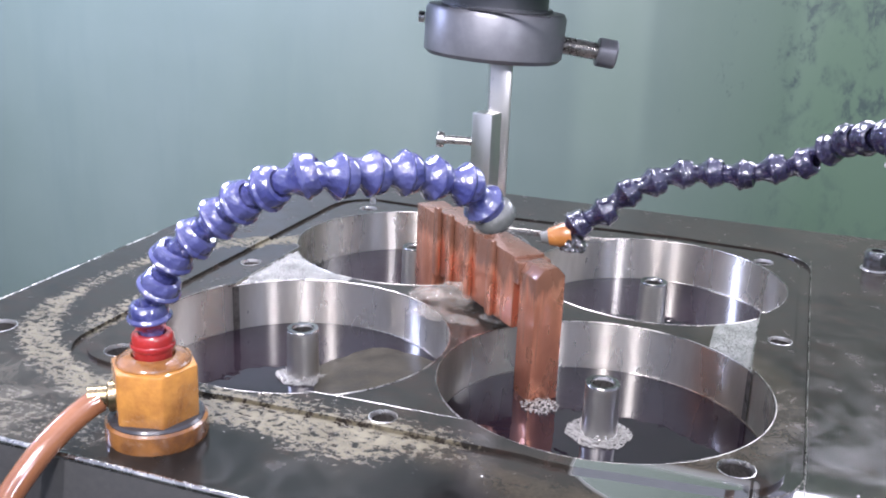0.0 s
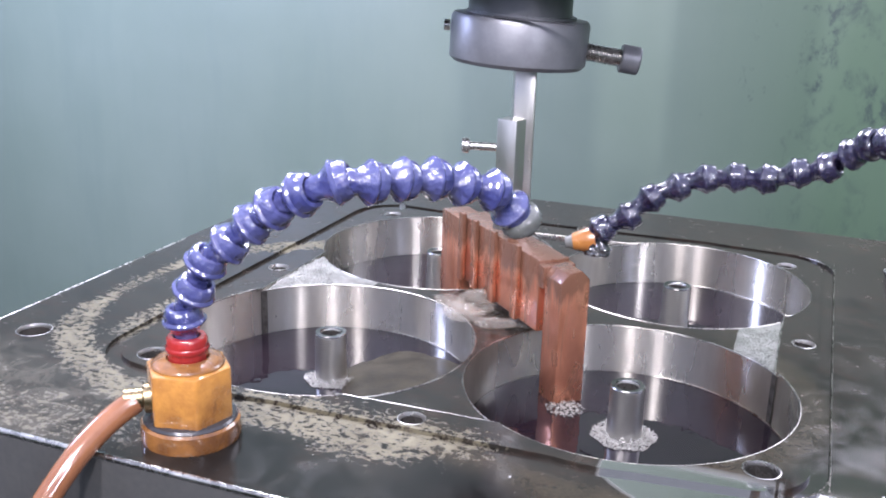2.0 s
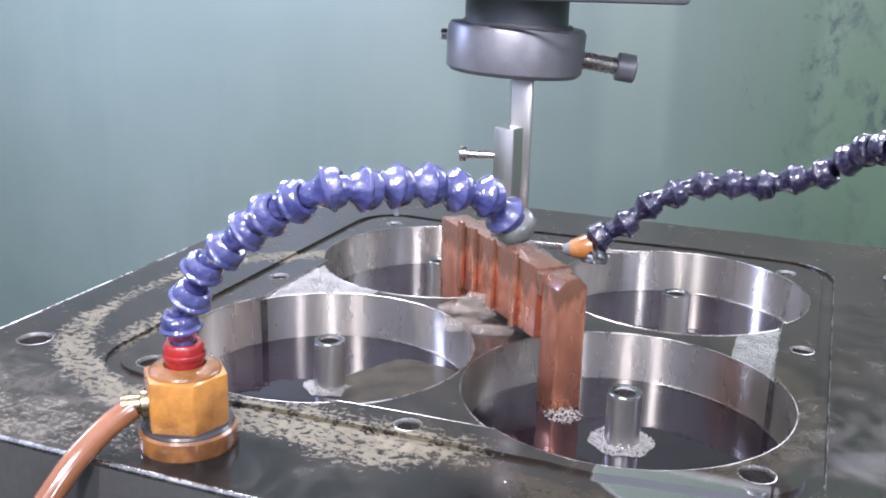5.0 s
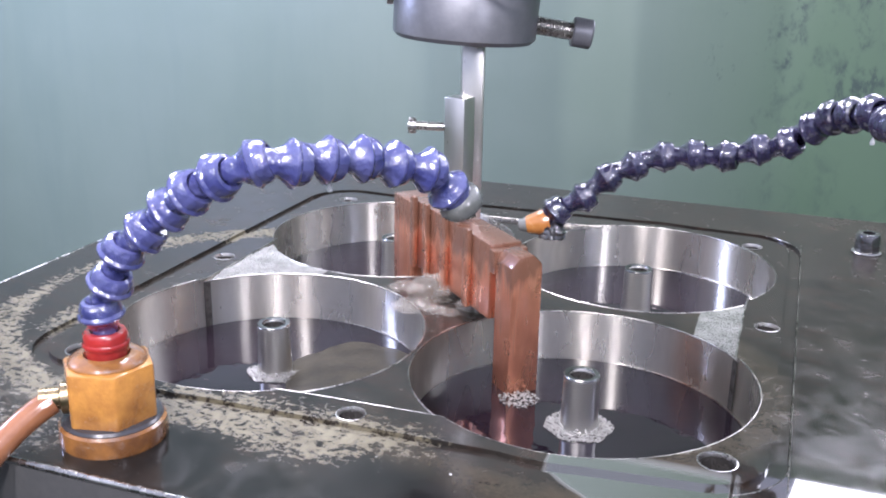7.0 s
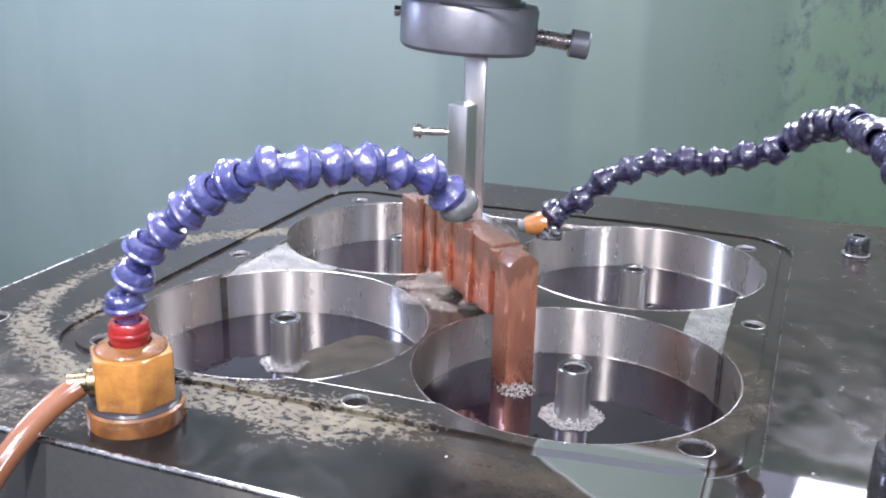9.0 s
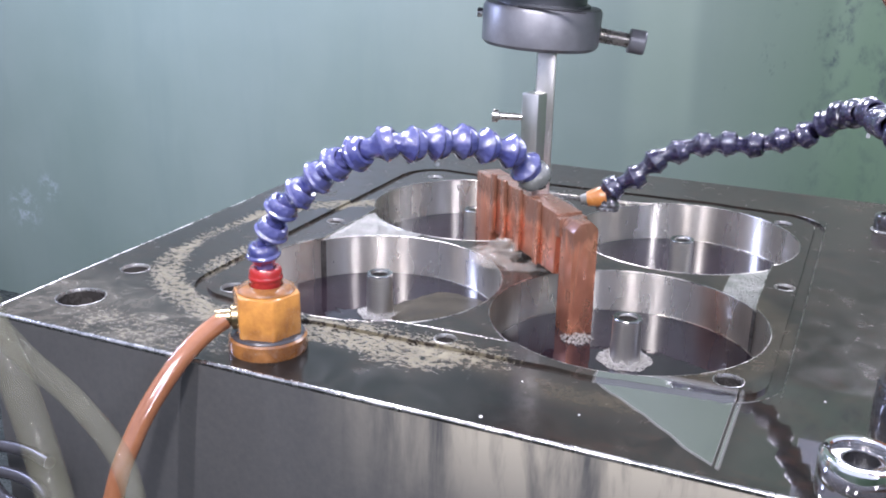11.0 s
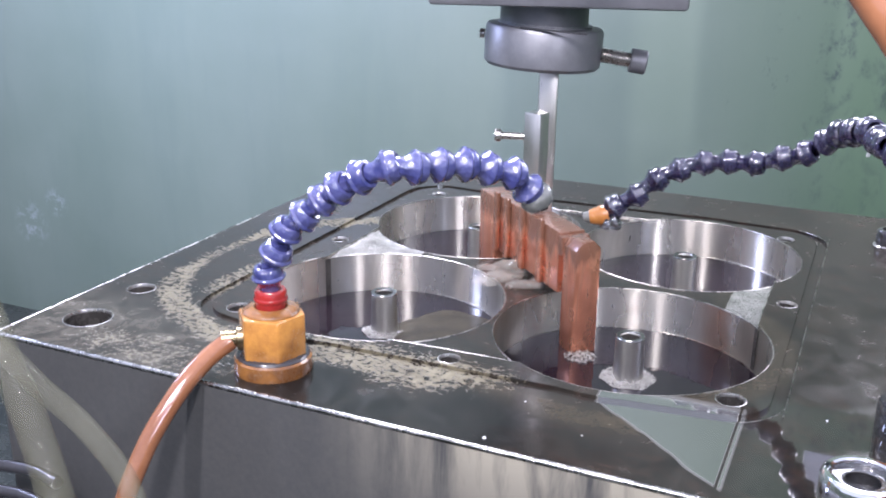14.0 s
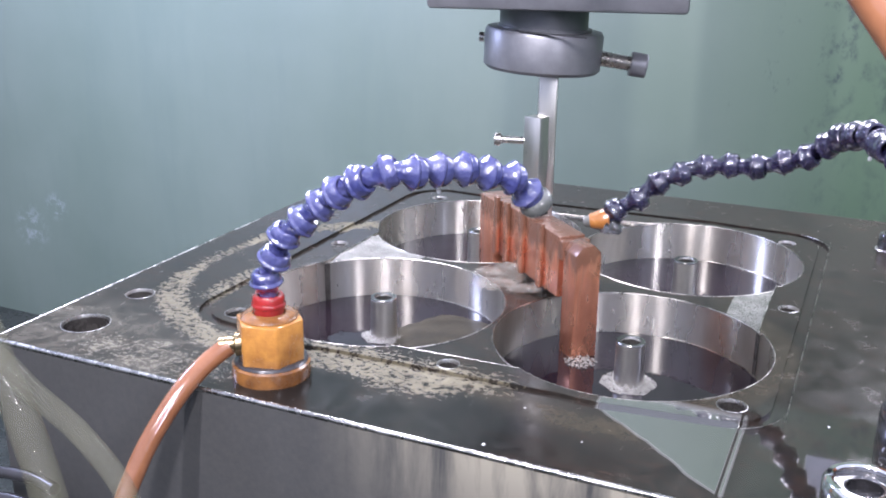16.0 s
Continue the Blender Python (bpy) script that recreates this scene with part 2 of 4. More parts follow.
M_BORE = bore_material()
M_RIM = worn("bright_steel_edge", (0.05, 0.047, 0.04), (0.78, 0.77, 0.74), (0.10, 0.45), 1.0, 24, 260, 0.5, 0.0008)
M_LIP = worn("worn_bore_edge", (0.16, 0.15, 0.13), (0.50, 0.48, 0.44), (0.18, 0.4), 1.0, 60, 600, 0.15, 0.0002)
M_STEEL = worn("bright_steel", (0.40, 0.39, 0.37), (0.56, 0.55, 0.53), (0.20, 0.38), 0.95, 60, 500, 0.15, 0.0003)
M_BLACK = worn("black_oxide_steel", (0.125, 0.130, 0.142), (0.175, 0.180, 0.195), (0.28, 0.45), 0.4, 50, 400, 0.2, 0.0004)
M_OIL = worn("dark_oil", (0.007, 0.005, 0.008), (0.014, 0.009, 0.012), (0.01, 0.04), 0.0, 20, 38, 0.16, 0.0022)
M_FLOOR = worn("wet_bore_floor", (0.05, 0.045, 0.04), (0.16, 0.145, 0.12), (0.15, 0.4), 0.4, 40, 300, 0.2, 0.0006)


def copper_material():
    """Spark-worn copper with dark oil running down it from the top in ragged tongues."""
    m, nt, b = nodes_of("spark_worn_copper")
    sep = nt.nodes.new("ShaderNodeSeparateXYZ")
    nt.links.new(coords(nt), sep.inputs[0])
    big = noise_node(nt, 45.0, 4, 0.6, (1, 1, 0.45))
    runs = noise_node(nt, 95.0, 4, 0.6, (1, 1, 0.10), 0.3)
    small = noise_node(nt, 260.0, 3, 0.6)
    metal = mixc(nt, ramp(nt, big, [(0.35, 0.0), (0.68, 1.0)]), (0.82, 0.36, 0.22), (0.60, 0.24, 0.14))
    tongue = calc(nt, "ADD", affine(nt, sep.outputs[2], 19.0, -0.22), affine(nt, runs, 1.1, -0.50))
    oiled = calc(nt, "MULTIPLY", ramp(nt, tongue, [(0.30, 0.0), (0.52, 1.0)]), 0.86)
    streaks = calc(nt, "MULTIPLY", ramp(nt, runs, [(0.52, 0.0), (0.64, 1.0)]), 0.55)
    cov = calc(nt, "MAXIMUM", oiled, streaks)
    nt.links.new(mixc(nt, cov, metal, (0.070, 0.036, 0.022)), b.inputs["Base Color"])
    nt.links.new(affine(nt, cov, -0.72, 0.85), b.inputs["Metallic"])
    nt.links.new(ramp(nt, big, [(0.3, 0.20), (0.7, 0.36)]), b.inputs["Roughness"])
    b.inputs["Coat Weight"].default_value, b.inputs["Coat Roughness"].default_value = 0.5, 0.05
    bump(nt, b, calc(nt, "ADD", calc(nt, "MULTIPLY", runs, 0.6), calc(nt, "MULTIPLY", small, 0.25)), 0.35, 0.0009)
    return m


M_COPPER = copper_material()


def wet_plastic(name, c1, c2):
    """Smooth plastic under a wavy film of running fluid."""
    m, nt, b = nodes_of(name)
    big = noise_node(nt, 55.0, 3, 0.5)
    nt.links.new(mixc(nt, ramp(nt, big, [(0.35, 0.0), (0.68, 1.0)]), c1, c2), b.inputs["Base Color"])
    nt.links.new(ramp(nt, big, [(0.3, 0.10), (0.7, 0.22)]), b.inputs["Roughness"])
    b.inputs["Coat Weight"].default_value, b.inputs["Coat Roughness"].default_value, b.inputs["Coat IOR"].default_value = 1.0, 0.04, 1.6
    bump(nt, b, calc(nt, "ADD", calc(nt, "MULTIPLY", noise_node(nt, 130.0, 1, 0.4), 0.6), calc(nt, "MULTIPLY", noise_node(nt, 330.0, 2, 0.5), 0.3)), 0.9, 0.0040)
    return m


M_BLUE = wet_plastic("blue_hose_plastic", (0.028, 0.032, 0.125), (0.080, 0.086, 0.205))
M_NAVY = wet_plastic("oily_dark_blue_plastic", (0.010, 0.009, 0.026), (0.026, 0.023, 0.060))
M_WETBLACK = wet_plastic("wet_black_paint", (0.012, 0.012, 0.013), (0.028, 0.027, 0.028))
M_ORANGE = worn("orange_plastic", (0.54, 0.25, 0.055), (0.17, 0.065, 0.022), (0.12, 0.35), 0.0, 48, 300, 0.4, 0.0012, coat=0.9)
M_TIP = worn("dirty_orange_plastic", (0.30, 0.11, 0.025), (0.42, 0.18, 0.05), (0.12, 0.3), 0.0, 70, 260, 0.4, 0.0008, coat=0.8)
M_AMBER = worn("oil_stained_orange_plastic", (0.30, 0.13, 0.035), (0.07, 0.028, 0.012), (0.12, 0.35), 0.0, 70, 420, 0.25, 0.0005, coat=0.7)
M_RED = worn("red_plastic", (0.34, 0.022, 0.018), (0.18, 0.014, 0.016), (0.08, 0.25), 0.0, 60, 260, 0.4, 0.0008, coat=0.6)
M_TUBE = worn("copper_brown_tube", (0.17, 0.066, 0.030), (0.27, 0.118, 0.058), (0.10, 0.25), 0.0, 40, 300, 0.1, 0.0004, coat=0.8)
M_CLEAR = worn("clear_yellowed_tube", (0.13, 0.13, 0.09), (0.20, 0.20, 0.14), (0.06, 0.15), 0.0, 40, 300, 0.1, 0.0004, coat=0.5)
M_CLEAR.node_tree.nodes["Principled BSDF"].inputs["Alpha"].default_value = 0.20
M_BRASS = worn("brass", (0.24, 0.18, 0.10), (0.38, 0.30, 0.18), (0.2, 0.4), 1.0, 80, 400, 0.2, 0.0003)
M_GREY = worn("grey_plastic", (0.075, 0.080, 0.076), (0.15, 0.155, 0.148), (0.15, 0.35), 0.0, 80, 400, 0.2, 0.0004, coat=0.5)
M_FOAM = worn("white_foam", (0.20, 0.195, 0.175), (0.44, 0.43, 0.40), (0.06, 0.2), 0.0, 200, 900, 0.4, 0.0006, coat=1.0)
M_FOAM.node_tree.nodes["Principled BSDF"].inputs["Alpha"].default_value = 0.88
M_FROTH = worn("thin_white_foam", (0.16, 0.16, 0.145), (0.36, 0.36, 0.33), (0.08, 0.25), 0.0, 60, 700, 0.4, 0.0006, coat=0.8)
M_SCUM = worn("thin_grey_foam", (0.085, 0.090, 0.076), (0.19, 0.195, 0.17), (0.10, 0.3), 0.0, 60, 700, 0.4, 0.0006, coat=0.4)
M_SHANK = worn("bright_ground_shank", (0.52, 0.51, 0.48), (0.64, 0.63, 0.60), (0.24, 0.36), 0.97, 30, 700, 0.08, 0.0002, (1, 1, 0.1))
M_BANK = worn("wet_brown_sludge", (0.015, 0.013, 0.009), (0.055, 0.047, 0.032), (0.4, 0.65), 0.0, 70, 400, 0.25, 0.0006)
M_BANK.node_tree.nodes["Principled BSDF"].inputs["Specular IOR Level"].default_value = 0.15
# dark tone that carries the shade inside holes and dulls the far edges
M_DARK = worn("darkened_steel", (0.03, 0.028, 0.027), (0.07, 0.066, 0.06), (0.15, 0.4), 0.3, 60, 300, 0.2, 0.0004)
M_CHROME = worn("wet_chrome", (0.70, 0.70, 0.70), (0.80, 0.80, 0.80), (0.05, 0.15), 1.0, 80, 400, 0.1, 0.0003)
def side_material():
    m, nt, b = nodes_of("milled_block_side")
    sep = nt.nodes.new("ShaderNodeSeparateXYZ")
    nt.links.new(coords(nt), sep.inputs[0])
    runs = noise_node(nt, 45.0, 5, 0.65, (1, 1, 0.16), 0.4)
    grain = noise_node(nt, 300.0, 3, 0.6)
    along = ramp(nt, affine(nt, sep.outputs[0], 1.5, 0.6), [(0.40, 0.0), (0.55, 1.0)])
    crust = ramp(nt, affine(nt, sep.outputs[2], 8.0, 1.0), [(0.45, 0.0), (0.97, 1.0)])
    f = calc(nt, "MULTIPLY", calc(nt, "MULTIPLY", ramp(nt, runs, [(0.34, 0.0), (0.58, 1.0)]), along), crust)
    base = mixc(nt, grain, (0.062, 0.064, 0.066), (0.098, 0.098, 0.095))
    nt.links.new(mixc(nt, f, base, (0.36, 0.335, 0.27)), b.inputs["Base Color"])
    nt.links.new(ramp(nt, runs, [(0.3, 0.3), (0.7, 0.55)]), b.inputs["Roughness"])
    b.inputs["Metallic"].default_value = 0.25
    bump(nt, b, runs, 0.25, 0.001)
    return m


M_SIDE = side_material()
M_TABLE = worn("oily_table_steel", (0.03, 0.035, 0.035), (0.07, 0.075, 0.07), (0.12, 0.4), 0.4, 12, 150, 0.2, 0.001)
M_RUBBER = worn("black_rubber", (0.02, 0.02, 0.022), (0.045, 0.045, 0.05), (0.12, 0.3), 0.0, 40, 300, 0.2, 0.0004)


def splash_material():
    m, nt, b = nodes_of("splashing_fluid")
    b.inputs["Base Color"].default_value = (0.50, 0.45, 0.38, 1)
    b.inputs["Roughness"].default_value = 0.12
    b.inputs["IOR"].default_value = 1.33
    b.inputs["Alpha"].default_value = 0.20
    b.inputs["Coat Weight"].default_value = 0.6
    bump(nt, b, noise_node(nt, 170, 4, 0.55), 0.8, 0.003)
    return m


M_SPLASH = splash_material()
M_DROP = worn("hanging_fluid", (0.9, 0.9, 0.9), (0.95, 0.95, 0.95), (0.02, 0.04), 0.0, 100, 300, 0.0, 0.0001, coat=1.0, trans=0.5, ior=1.4)


# ---- mesh helpers ----
def mesh_of(bm, name, material, smooth=True):
    bmesh.ops.recalc_face_normals(bm, faces=bm.faces)
    me = bpy.data.meshes.new(name)
    bm.to_mesh(me)
    bm.free()
    for p in me.polygons:
        p.use_smooth = smooth
    if smooth:
        me.set_sharp_from_angle(angle=radians(38))
    me.materials.append(material)
    return me


def part(name, bm, material, parent=None, label="", smooth=True, m=None):
    ob = new(name, mesh_of(bm, name, material, smooth))
    ob.parent = parent
    if m is not None:
        ob.matrix_local = m
    if label:
        tagged(ob, label)
    return ob


def empty(name, m, label, category, group="", kind=""):
    ob = new(name)
    ob.empty_display_size = 0.01
    ob.matrix_world = m
    return tagged(ob, label, category, group, kind)


def lathe(profile, n=40, m=None, close=False):
    """Turns (radius, z) pairs about the z axis."""
    bm = bmesh.new()
    rings = []
    for r, z in profile:
        if r < 1e-6:
            rings.append([bm.verts.new((0, 0, z))])
        else:
            rings.append([bm.verts.new((r * math.cos(2 * math.pi * i / n), r * math.sin(2 * math.pi * i / n), z)) for i in range(n)])
    pairs = list(zip(rings, rings[1:]))
    if close:
        pairs.append((rings[-1], rings[0]))
    for a, b in pairs:
        for i in range(n):
            j = (i + 1) % n
            if len(a) == 1 and len(b) == 1:
                continue
            if len(a) == 1:
                bm.faces.new((a[0], b[i], b[j]))
            elif len(b) == 1:
                bm.faces.new((a[i], a[j], b[0]))
            else:
                bm.faces.new((a[i], a[j], b[j], b[i]))
    if m is not None:
        bmesh.ops.transform(bm, matrix=m, verts=bm.verts)
    return bm


def box(x0, x1, y0, y1, z0, z1, bevel=0.0, m=None):
    bm = bmesh.new()
    bmesh.ops.create_cube(bm, size=1.0)
    bmesh.ops.transform(bm, matrix=Matrix.Translation(((x0 + x1) / 2, (y0 + y1) / 2, (z0 + z1) / 2)) @ Matrix.Diagonal((x1 - x0, y1 - y0, z1 - z0, 1)), verts=bm.verts)
    if bevel:
        bmesh.ops.bevel(bm, geom=bm.edges[:], offset=bevel, segments=2, profile=0.5, affect="EDGES")
    if m is not None:
        bmesh.ops.transform(bm, matrix=m, verts=bm.verts)
    return bm


def prism(loop, z0, z1, bevel=0.0, m=None):
    """An upright prism over a plan outline."""
    bm = bmesh.new()
    lo = [bm.verts.new((x, y, z0)) for x, y in loop]
    hi = [bm.verts.new((x, y, z1)) for x, y in loop]
    n = len(loop)
    for i in range(n):
        bm.faces.new((lo[i], lo[(i + 1) % n], hi[(i + 1) % n], hi[i]))
    bm.faces.new(lo[::-1])
    bm.faces.new(hi)
    if bevel:
        bmesh.ops.bevel(bm, geom=bm.edges[:], offset=bevel, segments=2, profile=0.5, affect="EDGES")
    if m is not None:
        bmesh.ops.transform(bm, matrix=m, verts=bm.verts)
    return bm


def merge(*bms):
    out = bmesh.new()
    for b in bms:
        me = bpy.data.meshes.new("tmp")
        b.to_mesh(me)
        b.free()
        out.from_mesh(me)
        bpy.data.meshes.remove(me)
    return out


def smooth_path(points, step):
    """Even steps along a Catmull-Rom curve through the points."""
    pts = [Vector(p) for p in points]
    pts = [2 * pts[0] - pts[1]] + pts + [2 * pts[-1] - pts[-2]]
    dense = []
    for a, b, c, d in zip(pts, pts[1:], pts[2:], pts[3:]):
        for k in range(40):
            t = k / 40
            dense.append(0.5 * ((2 * b) + (c - a) * t + (2 * a - 5 * b + 4 * c - d) * t * t + (3 * b - a - 3 * c + d) * t ** 3))
    dense.append(pts[-2])
    length = sum((q - p).length for p, q in zip(dense, dense[1:]))
    n = max(2, round(length / step))
    out, want, run = [dense[0]], length / n, 0.0
    for p, q in zip(dense, dense[1:]):
        run += (q - p).length
        if run >= want * len(out) - 1e-9 and len(out) < n:
            out.append(q.copy())
    out.append(dense[-1])
    return out


def pipe(points, radius, step=0.006, n=16, origin=(0, 0, 0)):
    """A round tube along the points."""
    pts = [p - Vector(origin) for p in smooth_path(points, step)]
    bm = bmesh.new()
    rings, up = [], Vector((0.13, 0.21, 0.97))
    for i, p in enumerate(pts):
        d = (pts[min(i + 1, len(pts) - 1)] - pts[max(i - 1, 0)]).normalized()
        s = d.cross(up).normalized()
        up = s.cross(d).normalized()
        rings.append([bm.verts.new(p + radius * (math.cos(2 * math.pi * k / n) * s + math.sin(2 * math.pi * k / n) * up)) for k in range(n)])
    for a, b in zip(rings, rings[1:]):
        for k in range(n):
            bm.faces.new((a[k], a[(k + 1) % n], b[(k + 1) % n], b[k]))
    bm.faces.new(rings[0][::-1])
    bm.faces.new(rings[-1])
    return bm


def aim(p, d, spin=0.0):
    """A pose at p whose z axis points along d."""
    return Matrix.Translation(p) @ Vector(d).to_track_quat("Z", "Y").to_matrix().to_4x4() @ pose(0, 0, 0, 0, 0, spin)


def bubbles(places, seed):
    """Many small low domes of foam."""
    rnd = random.Random(seed)
    vs, fs = [], []
    for x, y, z, r in places:
        k = len(vs)
        n = 6
        for rr, h in ((1.0, 0.0), (0.8, 0.55)):
            a0 = rnd.random()
            for i in range(n):
                a = a0 + 2 * math.pi * i / n
                vs.append((x + r * rr * math.cos(a), y + r * rr * math.sin(a), z + r * h))
        vs.append((x, y, z + r * 0.9))
        for i in range(n):
            j = (i + 1) % n
            fs.append((k + i, k + j, k + n + j, k + n + i))
            fs.append((k + n + i, k + n + j, k + 2 * n))
    bm = bmesh.new()
    me = bpy.data.meshes.new("tmp")
    me.from_pydata(vs, [], fs)
    bm.from_mesh(me)
    bpy.data.meshes.remove(me)
    return bm


def splash_lump(rx, ry, rz, seed, power=0.22):
    bm = bmesh.new()
    bmesh.ops.create_icosphere(bm, subdivisions=4, radius=1.0)
    off = Vector((seed * 3.7, seed * 1.3, seed * 2.1))
    for v in bm.verts:
        p = v.co.normalized()
        k = 1 + power * noise.noise(p * 2.2 + off) + 0.5 * power * noise.noise(p * 5.5 + off)
        v.co = Vector((p.x * rx * k, p.y * ry * k, max(p.z, -0.25) * rz * k))
    return bm


# ---- the mould plate with its four bores ----
S, R = 0.186, 0.0915
HX, HY = -0.100, 0.088
WEB, OIL, DEEP = -0.0025, -0.034, -0.061
BORES = {"A": (0.0, -0.002), "B": (-S, -0.005), "C": (0.0, 0.193), "D": (-S, 0.187)}
POSTS = {"A": (0.0, 0.0), "B": (-S, 0.0), "C": (0.0, S), "D": (-S, S)}
X0, X1, Y0, Y1, THICK = -0.379, 0.200, -0.185, 0.372, 0.150
HOLES = [(-0.0927, -0.0920, 0.0068), (0.0765, -0.0727, 0.0085), (0.0897, 0.0995, 0.0068), (-0.2750, 0.0890, 0.0068), (0.0720, 0.2620, 0.0068), (-0.2600, -0.0785, 0.0085),
         (-0.2600, 0.2620, 0.0068), (-0.0930, 0.2920, 0.0068), (-0.3410, -0.1390, 0.0160), (-0.3460, -0.0790, 0.0100)]
NARC = 96


def arc(c, r, a0, a1, n):
    return [(c[0] + r * math.cos(radians(a0 + (a1 - a0) * i / n)), c[1] + r * math.sin(radians(a0 + (a1 - a0) * i / n))) for i in range(n + 1)]


E1 = 34.0          # where the straight sides of the pocket leave the bores, degrees
BA, BB, BC, BD = (BORES[k] for k in "ABCD")
POCKET = arc(BA, R, -90 - E1, E1, 60) + arc(BC, R, -E1, 90 + E1, 60) + arc(BD, R, 90 - E1, 180 + E1, 60) + arc(BB, R, 180 - E1, 270 + E1, 60)
WEBS = {"left": arc(BB, R, 90, 180 - E1, 24) + arc(BD, R, 180 + E1, 270, 24),
        "right": arc(BA, R, 90, E1, 24) + arc(BC, R, -E1, -90, 24),
        "front": arc(BB, R, 0, -90 + E1, 24) + arc(BA, R, 270 - E1, 180, 24),
        "back": arc(BD, R, 0, 90 - E1, 24) + arc(BC, R, 90 + E1, 180, 24),
        "middle": arc(BA, R, 90, 180, 24) + arc(BB, R, 0, 90, 24) + arc(BD, R, -90, 0, 24) + arc(BC, R, 180, 270, 24)}


def filled(loops, z):
    """A flat sheet inside the first loop, with the other loops cut out of it."""
    bm = bmesh.new()
    edges = []
    for loop in loops:
        vs = [bm.verts.new((x, y, z)) for x, y in loop]
        edges += [bm.edges.new((vs[i], vs[(i + 1) % len(vs)])) for i in range(len(vs))]
    bmesh.ops.triangle_fill(bm, use_beauty=True, use_dissolve=False, edges=edges, normal=(0, 0, 1))
    return bm


def strip(loop, z0, z1, closed=True):
    bm = bmesh.new()
    lo = [bm.verts.new((x, y, z0)) for x, y in loop]
    hi = [bm.verts.new((x, y, z1)) for x, y in loop]
    n = len(loop)
    for i in range(n if closed else n - 1):
        bm.faces.new((lo[i], lo[(i + 1) % n], hi[(i + 1) % n], hi[i]))
    return bm


def rounded(x0, x1, y0, y1, r, n=10):
    return (arc((x1 - r, y0 + r), r, -90, 0, n) + arc((x1 - r, y1 - r), r, 0, 90, n) + arc((x0 + r, y1 - r), r, 90, 180, n) + arc((x0 + r, y0 + r), r, 180, 270, n))


# the shallow seal groove that runs round the four bores
def lobed(o):
    """The lobed outline of the raised insert, widened by o."""
    r, k = 0.0995 + o, 0.030 + o
    return (arc(BA, r, -100, -78, 10) + arc((0.068, -0.064), k, -80, 0, 10) + arc((0.068, 0.258), k, 0, 80, 10) + arc(BC, r, 78, 100, 10)
            + arc(BD, r, 80, 102, 10) + arc((-0.256, 0.258), k, 100, 180, 10) + arc((-0.256, -0.064), k, 180, 260, 10) + arc(BB, r, 258, 280, 10))


GR_OUT, GR_IN = lobed(0.0085), lobed(0.0)
hole_loops = [arc((x, y), r, 0, 345, 23) for x, y, r in HOLES]
inner_holes = hole_loops[:6] + hole_loops[6:8]
outer_holes = [h for h in hole_loops if h not in inner_holes]
edge = rounded(X0, X1, Y0, Y1, 0.003, 3)

plate = empty("mould_plate", pose(0, 0, 0), "thick oily steel mould plate with four round bores and bolt holes", "mould plate")
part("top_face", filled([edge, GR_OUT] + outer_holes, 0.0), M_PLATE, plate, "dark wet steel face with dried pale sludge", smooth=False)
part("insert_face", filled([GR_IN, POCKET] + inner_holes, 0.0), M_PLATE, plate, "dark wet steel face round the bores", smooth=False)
part("seal_groove", merge(filled([GR_OUT, GR_IN], -0.0022), strip(GR_OUT, -0.0022, 0.0), strip(GR_IN, -0.0022, 0.0)), M_PLATE, plate, smooth=False)
for loop, keep in ((GR_OUT, lambda p: p[0] > 0.075 and -0.10 < p[1] < 0.30), (GR_IN, lambda p: p[0] > 0.070 and -0.06 < p[1] < 0.27)):
    run = sorted((p for p in loop if keep(p)), key=lambda p: p[1])
    part("groove_lip", pipe([(x, y, -0.0001) for x, y in run], 0.0003, 0.004, 6), M_LIP, plate, "worn bright lip of the seal groove")
part("side_face", merge(strip(edge, -THICK, -0.001), filled([edge], -THICK)), M_SIDE, plate, "milled grey steel side with pale streaks", smooth=False)
part("bright_edge", pipe([(x, Y0 + 0.0008, -0.0009) for x in np.linspace(X0 + 0.002, X1 - 0.002, 90)], 0.0017, 0.005, 12), M_RIM, plate, "bright worn front edge of the plate")
part("bright_edge", pipe([(X0 + 0.0010, y, -0.0010) for y in np.linspace(Y0 + 0.002, 0.12, 50)], 0.0015, 0.006, 10), M_RIM, plate, "bright worn side edge of the plate")
# edges away from the front, coloured dark so that no lit line shows
for a, b in (((X0 + 0.0006, 0.12), (X0 + 0.0006, Y1 - 0.001)), ((X0 + 0.001, Y1 - 0.0006), (X1 - 0.001, Y1 - 0.0006)), ((X1 - 0.0006, Y1 - 0.001), (X1 - 0.0006, Y0 + 0.002))):
    part("dull_edge", pipe([(*a, -0.0009), (*b, -0.0009)], 0.0010, 0.02, 8), M_DARK, plate, "edge of the plate, coloured dark to hide its lit line")
part("pocket_step", strip(POCKET, WEB - 0.002, 0.0), M_BORE, plate, "bright step round the pocket")
part("pocket_lip", pipe([(x, y, -0.0004) for x, y in POCKET + POCKET[:1]], 0.0005, 0.004, 8), M_LIP, plate, "thin bright worn edge of the pocket")
for key, c in BORES.items():
    part("bore_wall", strip(arc(c, R, 0, 357.5, 143), DEEP, WEB), M_BORE, plate, "turned bright steel bore wall")
    part("bore_floor", lathe([(R + 0.001, DEEP), (0, DEEP)], 64, pose(c[0], c[1], 0)), M_FLOOR, plate)
    in0, in1 = {"A": (E1, 270 - E1), "B": (E1 - 90, 180 - E1), "C": (90 + E1, 360 - E1), "D": (180 + E1, 450 - E1)}[key]
    part("bore_lip", pipe([(x, y, WEB) for x, y in arc(c, R + 0.0003, in0, in1, 70)], 0.0005, 0.004, 8), M_LIP, plate, "thin bright worn edge of a bore")
